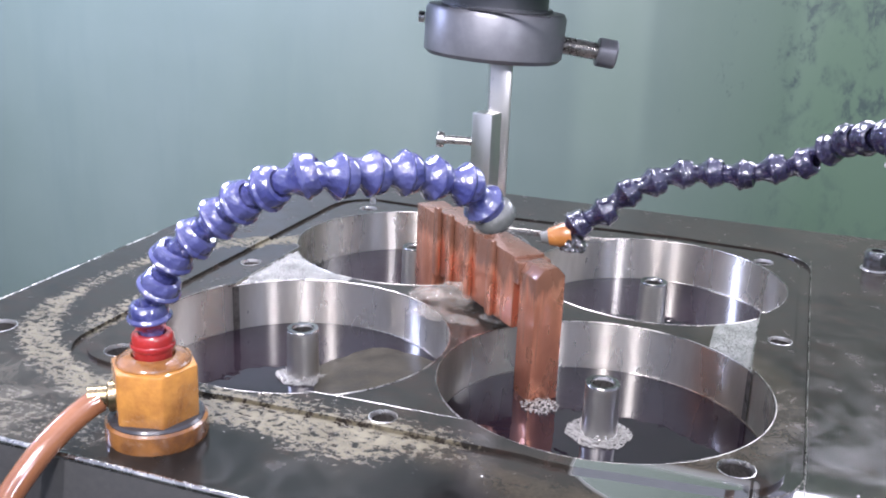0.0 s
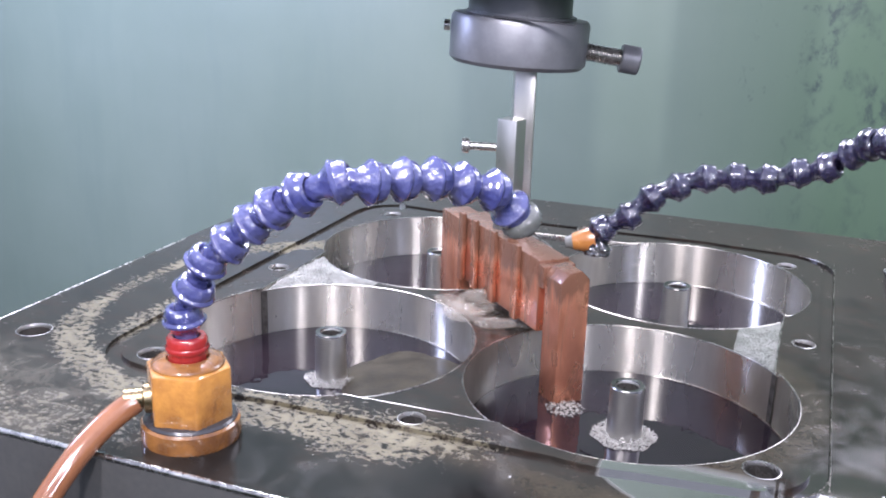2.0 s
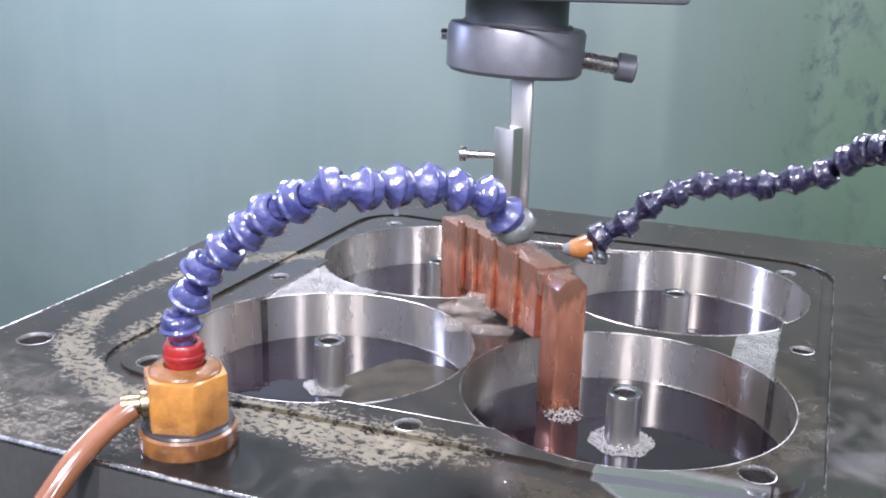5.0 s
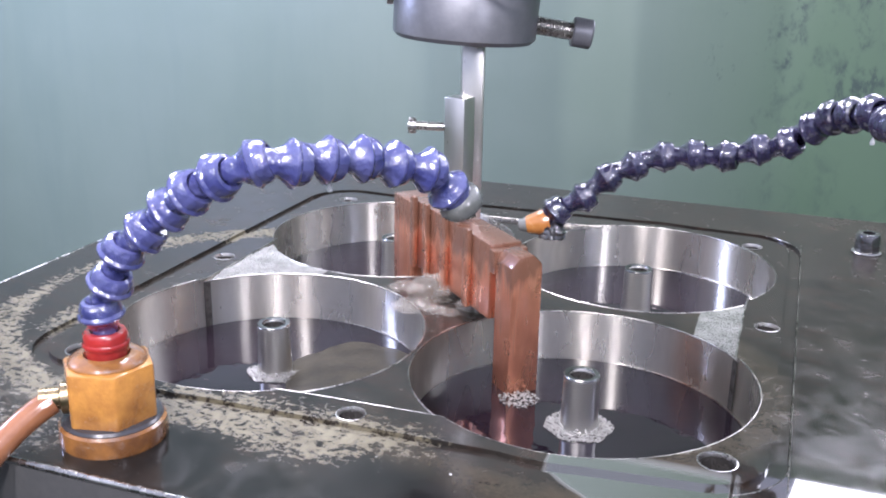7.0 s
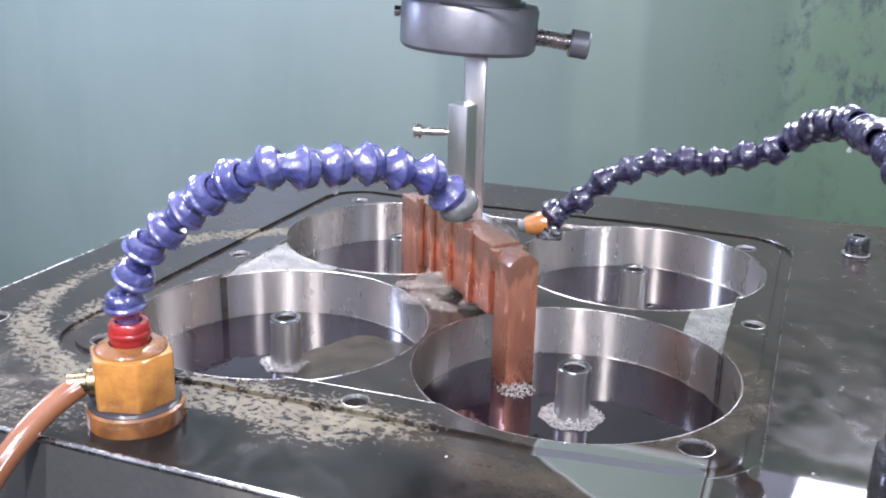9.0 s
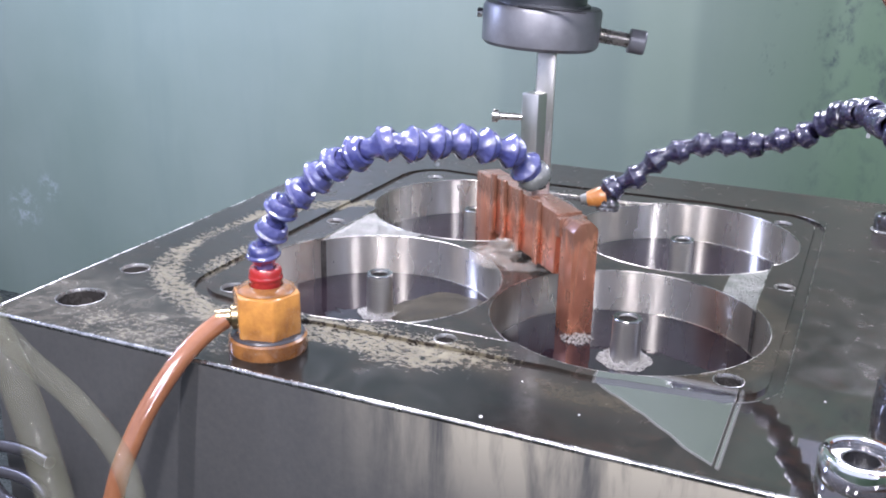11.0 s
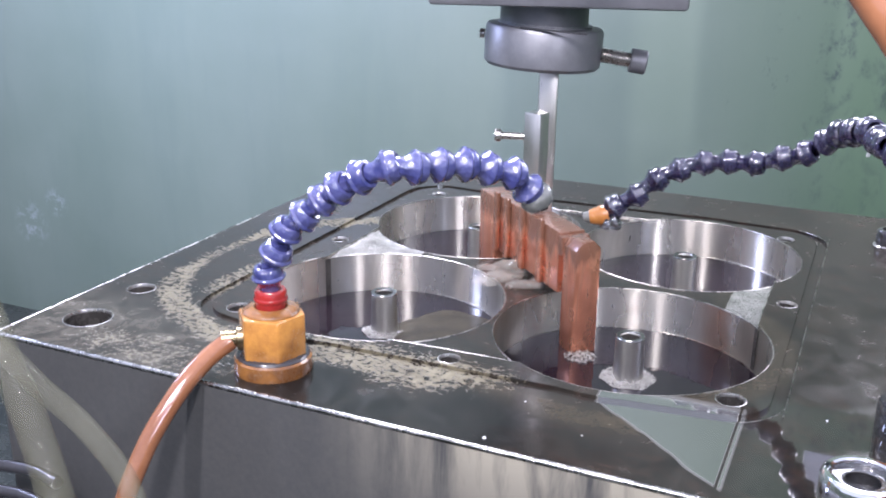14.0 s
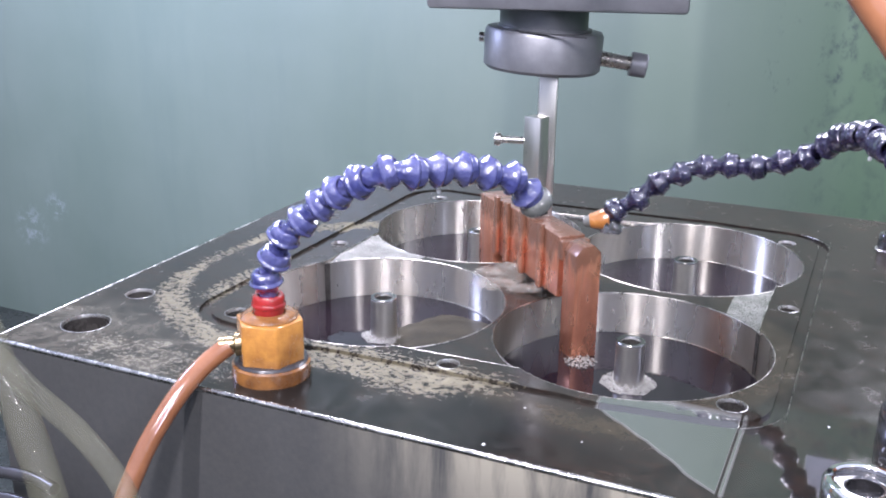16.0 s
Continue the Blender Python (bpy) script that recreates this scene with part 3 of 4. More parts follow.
# narrow dark strips just proud of the bore wall at two pocket corners
for c, a in ((BA, E1), (BB, 180 - E1)):
    part("corner_strip", strip(arc(c, R - 0.0005, a - 1.5, a + 1.5, 6), OIL, WEB, False), M_DARK, plate, "narrow dark strip on the bore wall")
for w in WEBS.values():
    part("web", filled([w], WEB), M_PLATE, plate, "low wet web between the bores", smooth=False)
for x, y, r in HOLES:
    part("bolt_hole", lathe([(r + 0.0006, 0.0002), (r + 0.0001, 0.0003), (r - 0.0003, -0.0010), (r - 0.0004, -0.002)], 28, pose(x, y, 0)), M_STEEL, plate, "bright worn mouth of a bolt hole")
    # shade down the hole, painted as dark steel
    part("hole_wall", lathe([(r - 0.0003, -0.0015), (r - 0.0003, -0.045), (0, -0.045)], 28, pose(x, y, 0)), M_DARK, plate, "bolt hole with its inner shade in the colour")

# oil in the bores
for key, c in BORES.items():
    ob = part("oil_pool", lathe([(R - 0.0004, OIL), (R * 0.6, OIL), (0, OIL)], 72), M_OIL, None, m=pose(c[0], c[1], 0))
    part("meniscus", pipe([(x, y, OIL + 0.0003) for x, y in arc((0, 0), R - 0.0007, -35, 88, 50)], 0.00055, 0.004, 6), M_LIP, ob, "bright line where the oil meets the steel")
    tagged(ob, "dark still machining oil lying in a steel bore", "oil pool", "oil in the bores")

# hollow posts in the bores
post = empty("hollow_post", pose(*POSTS["A"], DEEP), "bright steel hollow post standing in an oil-filled bore", "post", "posts in the bores")
part("tube", lathe([(0.0125, 0), (0.0108, 0.012), (0.0098, 0.040), (0.0096, 0.0572), (0.0088, 0.058), (0.0068, 0.058), (0.0064, 0.0565)], 36), M_SHANK, post)
# shade inside the hollow post, painted dark
part("inner_bore", lathe([(0.0064, 0.0568), (0.0064, 0.012), (0, 0.012)], 28), M_DARK, post, "inside of the post with its shade in the colour")
part("top_ring", lathe([(0.0095, 0.0572), (0.0098, 0.0580), (0.0094, 0.0586), (0.0070, 0.0586), (0.0066, 0.0578)], 36), M_RIM, post, "bright chamfered mouth")
for key in "BCD":
    copy_thing(post, pose(*POSTS[key], DEEP))


# ---- foam ----
def foam_spread(name, label, inside, x0, x1, y0, y1, z, count, seed, heap, material=M_FOAM):
    rnd = random.Random(seed)
    out = []
    while len(out) < count:
        x, y = rnd.uniform(x0, x1), rnd.uniform(y0, y1)
        h = inside(x, y)
        if h > 0:
            out.append((x, y, z + heap * h * rnd.random() ** 2, rnd.uniform(0.0003, 0.00075) * (0.6 + 0.6 * h)))
    ob = part(name, bubbles(out, seed), material)
    return tagged(ob, label, "foam", kind="stuff")


def in_web(side, lo, hi, start=0.012):
    xl = lo[0] + side * 0.0750

    def f(x, y):
        if (x - xl) * side > 0:
            return 0
        d = min(math.dist((x, y), lo), math.dist((x, y), hi)) - R
        return min(1.0, d * 120) if d > 0.0008 and (x - lo[0]) * side > start else 0
    return f


foam_spread("foam", "white bubbly foam lying on the low web between bores", in_web(-1, BB, BD), -0.262, -0.19, 0.02, 0.166, WEB, 6500, 3, 0.0020, M_FROTH)
foam_spread("foam", "white bubbly foam lying on the low web between bores", in_web(1, BA, BC, 0.050), 0.048, 0.076, 0.02, 0.166, WEB, 5200, 4, 0.0006, M_SCUM)


def ring_of(c, r0, r1, a0=-400, a1=400):
    def f(x, y):
        d = math.dist((x, y), c)
        a = math.degrees(math.atan2(y - c[1], x - c[0]))
        return 1.0 - 0.7 * (d - r0) / (r1 - r0) if r0 < d < r1 * (0.96 + 0.04 * math.sin(a * 0.11)) and a0 < a < a1 else 0
    return f


for key, r1, a0, a1, n in (("A", 0.0190, -400, 400, 1700), ("B", 0.0172, -175, 10, 700)):
    c = POSTS[key]
    foam_spread("foam", "ring of white bubbles round the foot of a post", ring_of(c, 0.0098, r1, a0, a1), c[0] - 0.022, c[0] + 0.022, c[1] - 0.022, c[1] + 0.022, OIL, n, 5 + ord(key), 0.0032)

LEGC = (HX + 0.0800 * 0.7071, HY - 0.0800 * 0.7071)
foam_spread("foam", "white froth round the foot of the electrode leg", ring_of((LEGC[0] + 0.004, LEGC[1] - 0.012), 0.0, 0.012), LEGC[0] - 0.012, LEGC[0] + 0.02, LEGC[1] - 0.026, LEGC[1] + 0.004, OIL, 300, 91, 0.004)

# pale bubbles placed to imitate broken glints on the oil
foam_spread("foam", "thin white froth imitating glints along the edge of the oil", ring_of(BA, 0.0800, 0.0905, -40, 12), 0.05, 0.0915, -0.075, 0.03, OIL, 170, 57, 0.004)
bank = part("sludge_bank", splash_lump(0.040, 0.046, 0.0030, 5, 0.10), M_BANK, None, m=pose(-0.141, 0.014, OIL))
tagged(bank, "brown wet sludge bank rising from the oil in a bore", "sludge")

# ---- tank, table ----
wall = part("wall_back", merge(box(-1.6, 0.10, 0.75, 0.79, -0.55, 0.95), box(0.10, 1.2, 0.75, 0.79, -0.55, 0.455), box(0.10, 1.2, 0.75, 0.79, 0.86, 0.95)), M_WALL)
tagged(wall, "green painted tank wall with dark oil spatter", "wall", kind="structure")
wall = part("wall_left", box(-1.64, -1.6, -1.4, 0.79, -0.55, 0.46), M_WALL)
tagged(wall, "green painted tank side wall", "wall", kind="structure")
wall = part("wall_right", box(1.2, 1.24, -1.4, 0.79, -0.55, 0.46), M_WALL)
tagged(wall, "green painted tank side wall", "wall", kind="structure")
wall = part("wall_front", box(-1.64, 1.24, -1.44, -1.4, -0.55, 0.20), M_WALL)
tagged(wall, "green painted tank front wall", "wall", kind="structure")
ob = part("floor", box(-1.64, 1.24, -1.44, 0.79, -0.58, -0.50), M_TABLE)
tagged(ob, "oily dark steel machine table", "table", kind="structure")
for x in (-0.33, 0.13):
    ob = part("riser_block", box(x - 0.03, x + 0.03, Y0 + 0.02, Y1 - 0.02, -0.50, -THICK, 0.002), M_SIDE)
    tagged(ob, "grey steel riser block under the mould plate", "riser block", "risers under the plate")

# ---- spindle head with the copper electrode ----
head = empty("electrode_head", pose(HX, HY, 0), "dark spindle chuck holding a wet copper electrode", "electrode")
part("flange", merge(box(-0.075, 0.098, -0.06, 0.06, 0.206, 0.240, 0.003, pose(0, 0, 0, 0, 0, 14))), M_BLACK, head, "dark flat spindle flange")
part("spindle", lathe([(0.0, 0.187), (0.032, 0.187), (0.032, 0.208), (0, 0.208)], 48), M_BLACK, head)
part("quill", lathe([(0.05, 0.239), (0.05, 0.55), (0, 0.55)], 40), M_BLACK, head)
lean = pose(0, 0, 0.175, 0, 0, 0) @ Matrix.Rotation(radians(3.0), 4, Vector((-0.33, 0.94, 0)))
collar = part("collar", lathe([(0.012, -0.0150), (0.0400, -0.0150), (0.0425, -0.0125), (0.0430, 0.0110), (0.0415, 0.0140), (0.034, 0.0146), (0.034, 0.016), (0, 0.016)], 64), M_BLACK, head, "black clamping collar", m=lean)
part("slit", box(-0.004, 0.0435, -0.0435, -0.0405, 0.0146, 0.0154, 0.0), M_RUBBER, collar)
bolt_m = aim((0.040, 0.0135, -0.004), (0.95, 0.32, -0.10))
thread = []
for i in range(16):
    thread += [(0.0050, i * 0.0015), (0.0058, i * 0.0015 + 0.00075)]
bolt = part("clamp_bolt", lathe([(0, -0.004)] + thread + [(0.0050, 0.0240), (0.0050, 0.026)], 20), M_STEEL, collar, "long bright threaded clamp bolt", m=bolt_m)
part("bolt_head", lathe([(0, 0.0215), (0.0080, 0.0215), (0.0088, 0.0223), (0.0088, 0.0325), (0.0080, 0.0335), (0.0045, 0.0335), (0.0045, 0.028), (0, 0.028)], 28), M_BLACK, collar, "black socket head of the clamp bolt", m=bolt_m)
part("set_screw", lathe([(0.0034, 0), (0.0034, 0.0035), (0, 0.004)], 16), M_STEEL, collar, m=aim((-0.041, -0.0140, 0.005), (-0.95, -0.32, 0.0)))
part("shank", box(-0.0070, 0.0070, -0.0070, 0.0070, 0.044, 0.165, 0.0012, pose(0.0045, 0.002, 0, 0, 0, 22)), M_SHANK, head, "square bright steel shank")
clamp = part("clamp_block", box(-0.0070, 0.0070, -0.0062, 0.0062, 0.056, 0.1275, 0.0008, pose(0.0018, -0.0125, 0, 0, 0, -13)), M_SHANK, head, "bright steel block screwed to the shank")
pin_m = aim((-0.0040, -0.0140, 0.1090), (-0.95, -0.30, 0.02))
part("pin", lathe([(0, 0), (0.0026, 0), (0.0026, 0.0195), (0.0046, 0.0200), (0.0050, 0.0220), (0.0046, 0.0245), (0, 0.0250)], 20), M_STEEL, clamp, "small clamp screw", m=pin_m)
turn = pose(0, 0, 0, 0, 0, -45)
# u runs towards the near bore, v across
part("electrode_bar", box(-0.054, 0.060, -0.0105, 0.0105, 0.004, 0.050, 0.0012, turn), M_COPPER, head, "copper bar of the electrode, wet and spark-worn")
part("electrode_bridge", box(0.0595, 0.0665, -0.0110, 0.0110, 0.034, 0.048, 0.0008, turn), M_COPPER, head)
near = [(-0.0098, -0.0400), (-0.0098, 0.0430), (-0.0050, 0.0490), (0.0040, 0.0500), (0.0100, 0.0440), (0.0100, -0.0400)]
part("electrode_leg", prism(near, 0.066, 0.085, 0.0009, turn @ Matrix(((0, 0, 1, 0), (1, 0, 0, 0), (0, 1, 0, 0), (0, 0, 0, 1)))), M_COPPER, head, "copper electrode leg dipping into the oil")
part("electrode_leg", box(-0.085, -0.054, -0.0105, 0.0105, -0.0400, 0.046, 0.0009, turn), M_COPPER, head, "copper electrode leg dipping into the oil")
for u in (-0.046, -0.026, 0.002, 0.034):
    part("electrode_rib", box(u - 0.0036, u + 0.0036, -0.0138, -0.0106, 0.004, 0.053, 0.0008, turn), M_COPPER, head, "upright copper rib")


# ---- jointed coolant hoses ----
def hose_link(r, length):
    """One ball-and-socket link of a jointed hose: ball, waist, flared cup with a lip."""
    return lathe([(0.50 * r, -0.18 * length), (0.62 * r, -0.10 * length), (0.66 * r, 0.06 * length), (0.64 * r, 0.16 * length), (0.74 * r, 0.26 * length), (0.92 * r, 0.38 * length),
                  (1.06 * r, 0.45 * length), (1.14 * r, 0.49 * length), (1.15 * r, 0.54 * length), (1.09 * r, 0.58 * length), (1.03 * r, 0.61 * length), (1.02 * r, 0.70 * length), (0.97 * r, 0.80 * length), (0.86 * r, 0.89 * length), (0.68 * r, 0.92 * length), (0.5 * r, 0.80 * length)], 26)


def jointed_hose(name, points, r, pitch, material, label):
    pts = smooth_path(points, pitch)
    hose = empty(name, Matrix.Translation(pts[0]), label, "coolant hose", "jointed coolant hoses")
    me = mesh_of(hose_link(r, pitch * 1.12), "link", material)
    rnd = random.Random(7)
    for a, b in zip(pts, pts[1:]):
        ob = new("link", me)
        ob.parent = hose
        wob = Vector((rnd.uniform(-1, 1), rnd.uniform(-1, 1), rnd.uniform(-1, 1))) * 0.16
        ob.matrix_local = aim(a - pts[0], (b - a).normalized() + wob, rnd.uniform(0, 360))
    return hose, pts


HOSE_L = [(-0.1840, -0.1500, 0.050), (-0.1856, -0.150, 0.0590), (-0.1812, -0.150, 0.0702), (-0.1711, -0.150, 0.0892), (-0.1567, -0.150, 0.103), (-0.1385, -0.150, 0.1168), (-0.1211, -0.150, 0.1275),
          (-0.1045, -0.1475, 0.1330), (-0.0936, -0.1349, 0.1341), (-0.0843, -0.1231, 0.1322), (-0.075, -0.1112, 0.1296), (-0.0645, -0.0979, 0.1262), (-0.054, -0.0846, 0.1190), (-0.0469, -0.0755, 0.1085)]
hose, pts = jointed_hose("coolant_hose", HOSE_L, 0.0090, 0.0162, M_BLUE, "blue jointed plastic coolant hose arching to the electrode")
nd = Vector((0.10, 0.22, -0.35)).normalized()
part("nozzle_collar", lathe([(0.0060, -0.003), (0.0092, -0.001), (0.0100, 0.001), (0.0104, 0.0045), (0.0098, 0.0060), (0.0082, 0.0060), (0.0074, 0.001), (0.004, -0.002)], 28), M_GREY, hose, "grey plastic nozzle ring", m=aim(pts[-1] - pts[0], nd))
part("oil_cling", splash_lump(0.0045, 0.0045, 0.0085, 33, 0.3), M_WETBLACK, hose, "dark fluid running out of the nozzle", m=pose(*(pts[-1] - pts[0] + nd * 0.010)))
HOSE_R = [(-0.0490, 0.0950, 0.0500), (-0.0415, 0.0975, 0.0566), (-0.0254, 0.1029, 0.0685), (-0.0128, 0.1071, 0.0802), (0.0031, 0.1124, 0.0895), (0.0214, 0.1138, 0.0945), (0.040, 0.1146, 0.0965), (0.0598, 0.1155, 0.0990), (0.0773, 0.1150, 0.1032),
          (0.0904, 0.1130, 0.1120), (0.1040, 0.1020, 0.1240), (0.1277, 0.0600, 0.1365), (0.1442, 0.0120, 0.1340), (0.1550, -0.0206, 0.1193), (0.1641, -0.0460, 0.1011), (0.1687, -0.0589, 0.0856), (0.1715, -0.0685, 0.0735), (0.1710, -0.0725, 0.0630)]
hose, pts = jointed_hose("coolant_hose", HOSE_R, 0.0086, 0.0180, M_NAVY, "oily dark blue jointed coolant hose reaching to the electrode")
part("nozzle", lathe([(0.0044, -0.0100), (0.0056, -0.0096), (0.0080, -0.002), (0.0086, 0.001), (0.0086, 0.005), (0, 0.006)], 10), M_TIP, hose, "orange plastic nozzle cone", m=aim((0, 0, 0), (0.020, 0.004, 0.004)))
part("nozzle_mouth", lathe([(0.0030, -0.0145), (0.0036, -0.0145), (0.0048, -0.0098), (0.0020, -0.0096)], 16), M_GREY, hose, "pale plastic nozzle mouth", m=aim((0, 0, 0), (0.020, 0.004, 0.004)))
part("oil_collar", splash_lump(0.0085, 0.0085, 0.0080, 21, 0.3), M_WETBLACK, hose, "black oil clinging under the nozzle", m=pose(0.007, -0.001, -0.006))


for x, y, z in ((-0.0860, -0.1240, 0.1200), (0.1285, 0.0580, 0.1235)):
    ob = part("oil_drop", lathe([(0, -0.0018), (0.0010, -0.0016), (0.0014, -0.0006), (0.0011, 0.0005), (0.0005, 0.0016), (0, 0.0026)], 14), M_DROP, None, m=pose(x, y, z))
    tagged(ob, "shining drop of fluid hanging under a coolant hose", "drop", "hanging drops")


# ---- hose fittings ----
def hexagon(r, spin=0):
    return [(r * math.cos(radians(60 * i + spin)), r * math.sin(radians(60 * i + spin))) for i in range(6)]


def fitting(m, body_material, nut_material, base_material, base_label, label, out, nut_label, barb_z, low=0.0, k=1.0, kz=1.0):
    """Round base, hexagonal body, collar ring, nut and barb; k and kz scale it across and up."""
    f = empty("hose_fitting", m, label, "hose fitting", "hose fittings")
    sc = Matrix.Diagonal((k, k, kz, 1))
    part("base", lathe([(0, -low), (0.0235, -low), (0.0240, 0.002 - low), (0.0235, 0.0085), (0.0215, 0.0105), (0.0, 0.0105)], 44, sc), base_material, f, base_label)
    part("body", prism(hexagon(0.0212, 14), 0.0105, 0.037, 0.0016, sc), body_material, f)
    part("top_ring", lathe([(0.0170, 0.036), (0.0165, 0.0385), (0.0100, 0.0390), (0.0095, 0.036)], 36, sc), body_material, f)
    part("nut", lathe([(0.0088, 0.0375), (0.0096, 0.0390), (0.0098, 0.0500), (0.0088, 0.0515), (0.0066, 0.0515), (0.0066, 0.0375)], 12, sc), nut_material, f, nut_label)
    part("seam", lathe([(0.0222, 0.0092), (0.0224, 0.0102), (0.0214, 0.0113), (0.0185, 0.0116)], 40, sc), M_RUBBER, f, "black oily seam over the base")
    part("oil_ring", lathe([(0.0165, 0.0388), (0.0172, 0.0380), (0.0140, 0.0402), (0.0102, 0.0408), (0.0096, 0.0392)], 36, sc), M_WETBLACK if low else M_AMBER, f, "oil lying round the nut")
    part("nut_lip", lathe([(0.0099, 0.0440), (0.0103, 0.0446), (0.0103, 0.0462), (0.0099, 0.0468)], 24, sc), nut_material, f)
    part("barb", lathe([(0, 0.012), (0.0075, 0.012), (0.0075, 0.0205), (0.0052, 0.0215), (0.0052, 0.030), (0, 0.030)], 20, Matrix.Diagonal((k, k, k, 1))), M_BRASS, f, "brass hose barb", m=aim((0, 0, barb_z), Vector(out).normalized()))
    return f


F1 = (-0.184, -0.150, 0.0)
fitting(pose(*F1), M_ORANGE, M_RED, M_AMBER, "stained round magnetic base", "orange hexagonal hose fitting with a red nut on a round base", (-0.85, -0.55, -0.03), "red plastic nut", 0.021)
F2 = (0.171, -0.073, 0.0)
fitting(pose(F2[0], F2[1], 0.0065, 0, 0, 20), M_AMBER, M_TIP, M_WETBLACK, "wet black magnetic base", "oil-drenched amber hexagonal hose fitting on a black base", (0.35, -0.95, -0.1), "orange plastic nut", 0.026, 0.0056, 0.78, 1.16)

tube = part("supply_tube", pipe([(-0.2050, -0.1635, 0.0190), (-0.2085, -0.1690, 0.0160), (-0.2125, -0.1800, 0.0105), (-0.2164, -0.1950, 0.0010), (-0.2216, -0.2130, -0.0165), (-0.2252, -0.2270, -0.0345), (-0.228, -0.241, -0.060), (-0.231, -0.258, -0.12), (-0.230, -0.275, -0.26), (-0.22, -0.30, -0.40), (-0.18, -0.33, -0.485), (-0.05, -0.45, -0.494)], 0.0060), M_TUBE)
tagged(tube, "shiny copper-brown plastic supply tube running off the plate", "tube", "supply tubes")
tube = part("supply_tube", pipe([(0.1785, -0.0915, 0.0310), (0.190, -0.122, 0.026), (0.210, -0.180, 0.028), (0.214, -0.245, 0.065), (0.198, -0.300, 0.120), (0.175, -0.320, 0.166), (0.159, -0.318, 0.194), (0.150, -0.314, 0.209), (0.140, -0.311, 0.225), (0.126, -0.308, 0.243), (0.09, -0.29, 0.285), (0.0, -0.20, 0.40), (-0.04, 0.06, 0.56)], 0.0068), M_TUBE)
tagged(tube, "thick shiny copper-brown tube arching down to a fitting", "tube", "supply tubes")
tube = part("clear_tube", pipe([(-0.30, -0.30, 0.18), (-0.240, -0.308, 0.098), (-0.221, -0.312, 0.063), (-0.211, -0.313, 0.045), (-0.191, -0.320, 0.007), (-0.17, -0.33, -0.05), (-0.16, -0.35, -0.14), (-0.17, -0.37, -0.492)], 0.0082), M_CLEAR)
tagged(tube, "cloudy clear plastic tube hanging in front of the plate", "tube")
tube = part("clear_tube", pipe([(-0.30, -0.33, 0.085), (-0.245, -0.318, 0.083), (-0.222, -0.311, 0.068), (-0.209, -0.306, 0.052), (-0.188, -0.299, 0.030), (-0.165, -0.298, 0.001), (-0.15, -0.31, -0.04), (-0.14, -0.33, -0.14), (-0.14, -0.35, -0.494)], 0.0055), M_CLEAR)
tagged(tube, "thin clear plastic tube bending down before the plate", "tube")
coil = []
for i in range(48):
    a = 1.2 + i * 0.28
    r = 0.086 - 0.00045 * i
    coil.append((-0.345 + r * math.cos(a), -0.287 + r * math.sin(a), -0.084 - 0.00055 * i))
coil += [(-0.27, -0.33, -0.20), (-0.26, -0.36, -0.40), (-0.25, -0.38, -0.493)]
ob = part("coiled_hose", pipe(coil, 0.0042, 0.008, 12), M_RUBBER)
tagged(ob, "loops of wet black rubber hose hanging before the plate", "hose")

# chrome socket screw beside the fitting
ob = empty("socket_screw", pose(0.149, -0.150, 0), "wet chrome socket screw head set on the plate", "screw")
part("screw_head", lathe([(0.0190, 0.0), (0.0195, 0.001), (0.0195, 0.010), (0.0180, 0.0122), (0.0158, 0.0124), (0.0150, 0.0115), (0.0148, 0.004)], 36), M_CHROME, ob)
# inside of the chrome ring, coloured black
part("socket", lathe([(0.0149, 0.0095), (0.0120, 0.0085), (0.0085, 0.0088), (0.0080, 0.0030), (0, 0.0030)], 30), M_WETBLACK, ob, "socket coloured black inside")


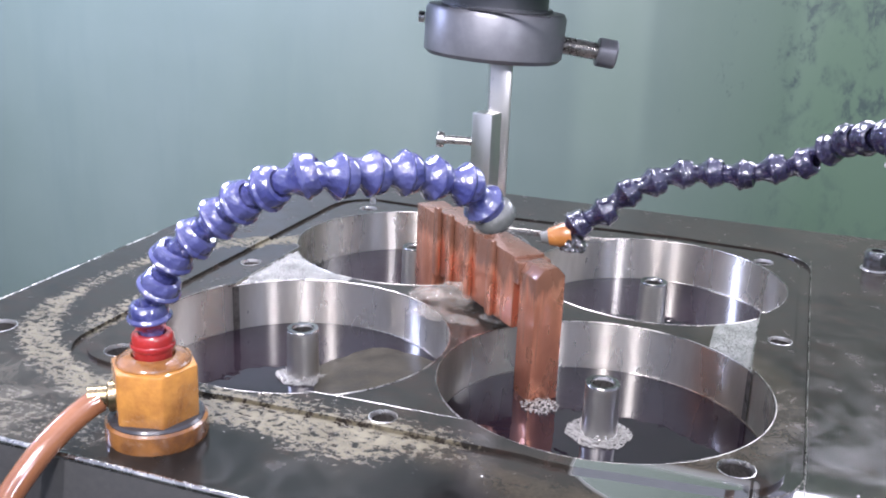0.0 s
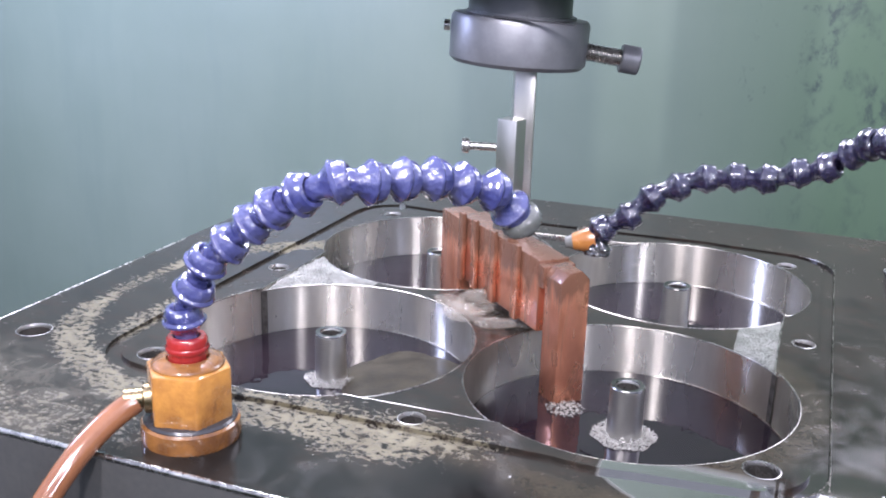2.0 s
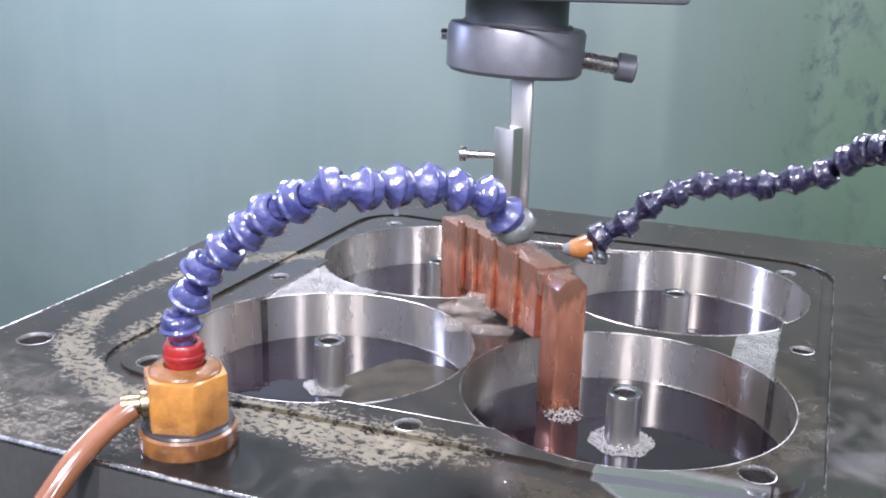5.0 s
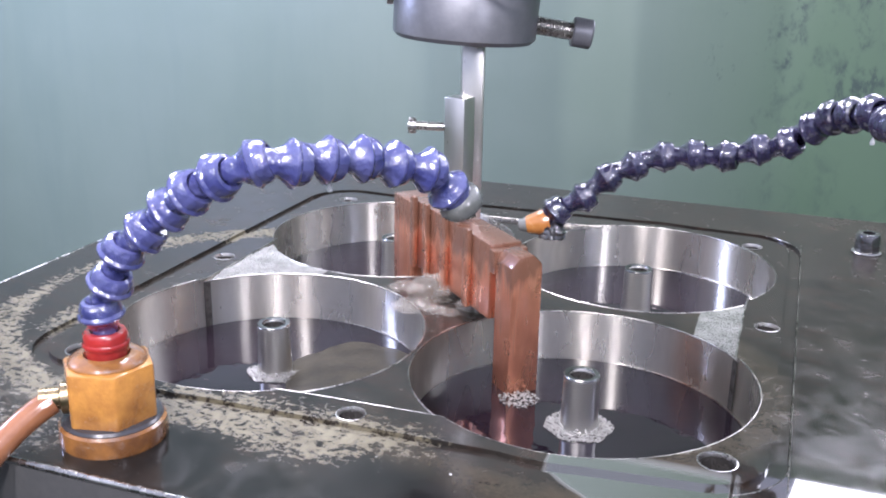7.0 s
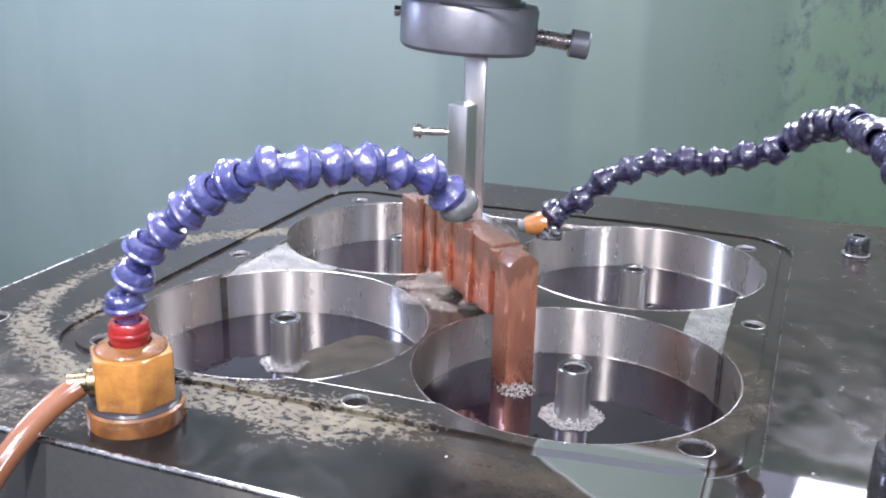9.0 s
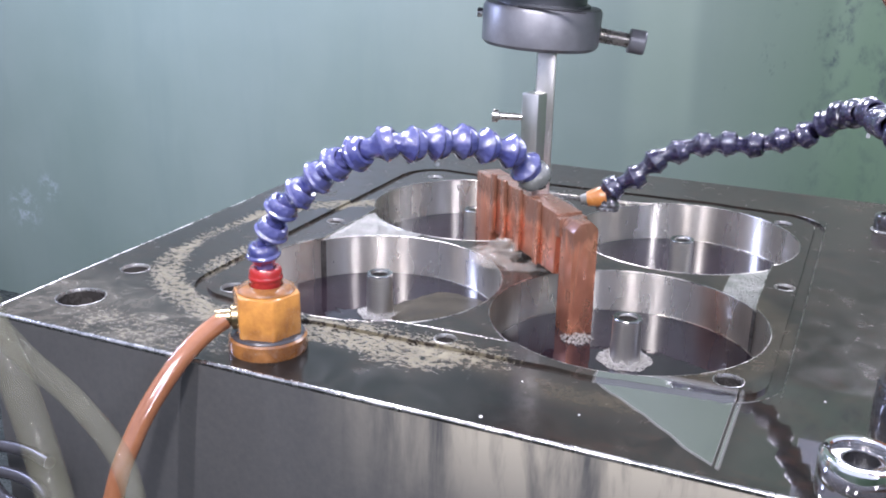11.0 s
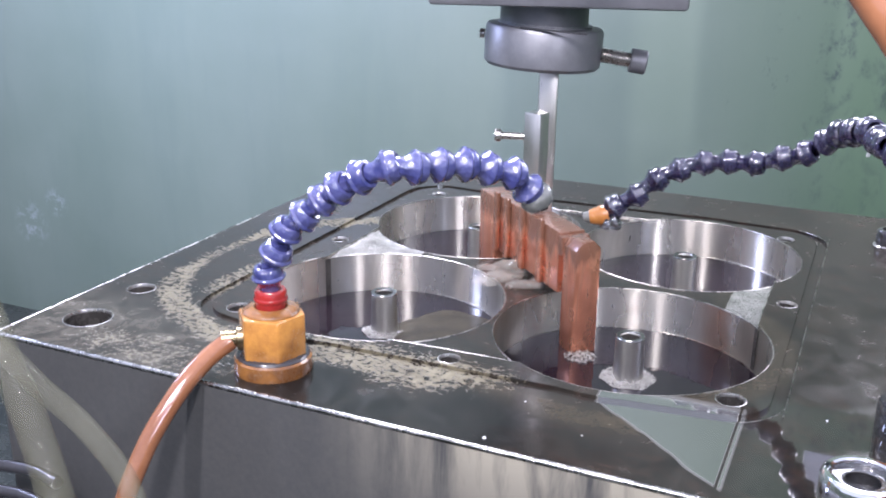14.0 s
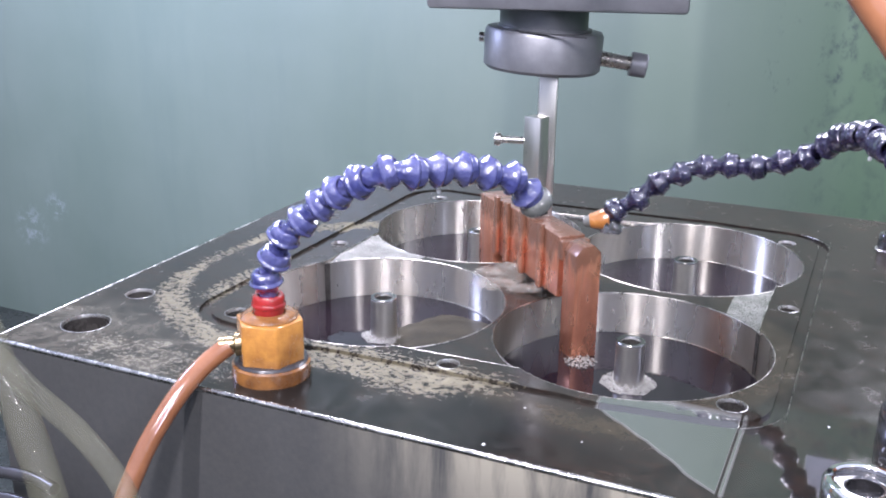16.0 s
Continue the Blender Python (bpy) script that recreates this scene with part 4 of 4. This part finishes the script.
ob = empty("cap_screw", pose(0.1520, 0.2815, 0), "wet dark cap screw standing on the plate", "screw")
part("screw_head", lathe([(0.0085, 0.0), (0.0088, 0.001), (0.0086, 0.0135), (0.0076, 0.0148), (0.0046, 0.0150), (0.0044, 0.009), (0, 0.009)], 28), M_WETBLACK, ob)
# bright ring added as the pale glint at the screw's foot
part("foot_glint", lathe([(0.0086, 0.0002), (0.0104, 0.0002), (0.0106, 0.0008), (0.0102, 0.0012), (0.0086, 0.0012)], 32), M_STEEL, ob, "bright ring imitating the glint at the screw's foot")

# glints in the wet plate, imitated by small pale domes
for x, y, r in ((-0.0353, -0.1754, 0.0010), (-0.0296, -0.1268, 0.0006), (0.0109, -0.1506, 0.0006), (0.1290, -0.0760, 0.0006)):
    ob = part("glint_bead", lathe([(r * 1.1, 0.0), (r, r * 0.30), (r * 0.7, r * 0.60), (r * 0.3, r * 0.75), (0, r * 0.78)], 14), M_DROP, None, m=pose(x, y, 0.0002))
    tagged(ob, "small pale dome imitating a glint on the wet steel plate", "bead", "beads on the plate")


# ---- fluid splashing off the electrode ----
SPLASHES = []
for x, y, z, rx, ry, rz, seed in ((-0.116, 0.078, -0.002, 0.015, 0.011, 0.013, 1), (-0.122, 0.064, -0.003, 0.016, 0.010, 0.005, 2), (-0.098, 0.056, -0.003, 0.015, 0.008, 0.004, 3), (-0.082, 0.066, -0.003, 0.013, 0.006, 0.005, 4), (-0.137, 0.086, -0.003, 0.012, 0.010, 0.004, 5)):
    ob = part("splash", splash_lump(rx, ry, rz, seed), M_SPLASH, None, m=pose(x, y, z))
    tagged(ob, "cloudy fluid splashing up beside the copper electrode", "splash", "splashing fluid")
    SPLASHES.append((ob, x, y, z))


def motions():
    lift = 0.0040
    rows = [(0.0, 0)]
    for a, b, c in ((2.15, 2.5, 2.95), (5.75, 6.05, 6.45), (9.42, 9.7, 10.0), (13.1, 13.42, 13.85)):
        rows += [(a, 0), (b - 0.08, lift * 0.95), (b + 0.08, lift * 0.95), (c, 0)]
    rows.append((16.0, 0))
    walk(head, [(t, pose(HX, HY, z)) for t, z in rows])
    rnd = random.Random(11)
    for ob, x, y, z in SPLASHES:
        walk(ob, [(i * 0.1, pose(x + rnd.uniform(-0.002, 0.002), y + rnd.uniform(-0.002, 0.002), z + rnd.uniform(-0.0025, 0.002), rnd.uniform(-10, 10), rnd.uniform(-10, 10), rnd.uniform(-16, 16))) for i in range(161)])


motions()
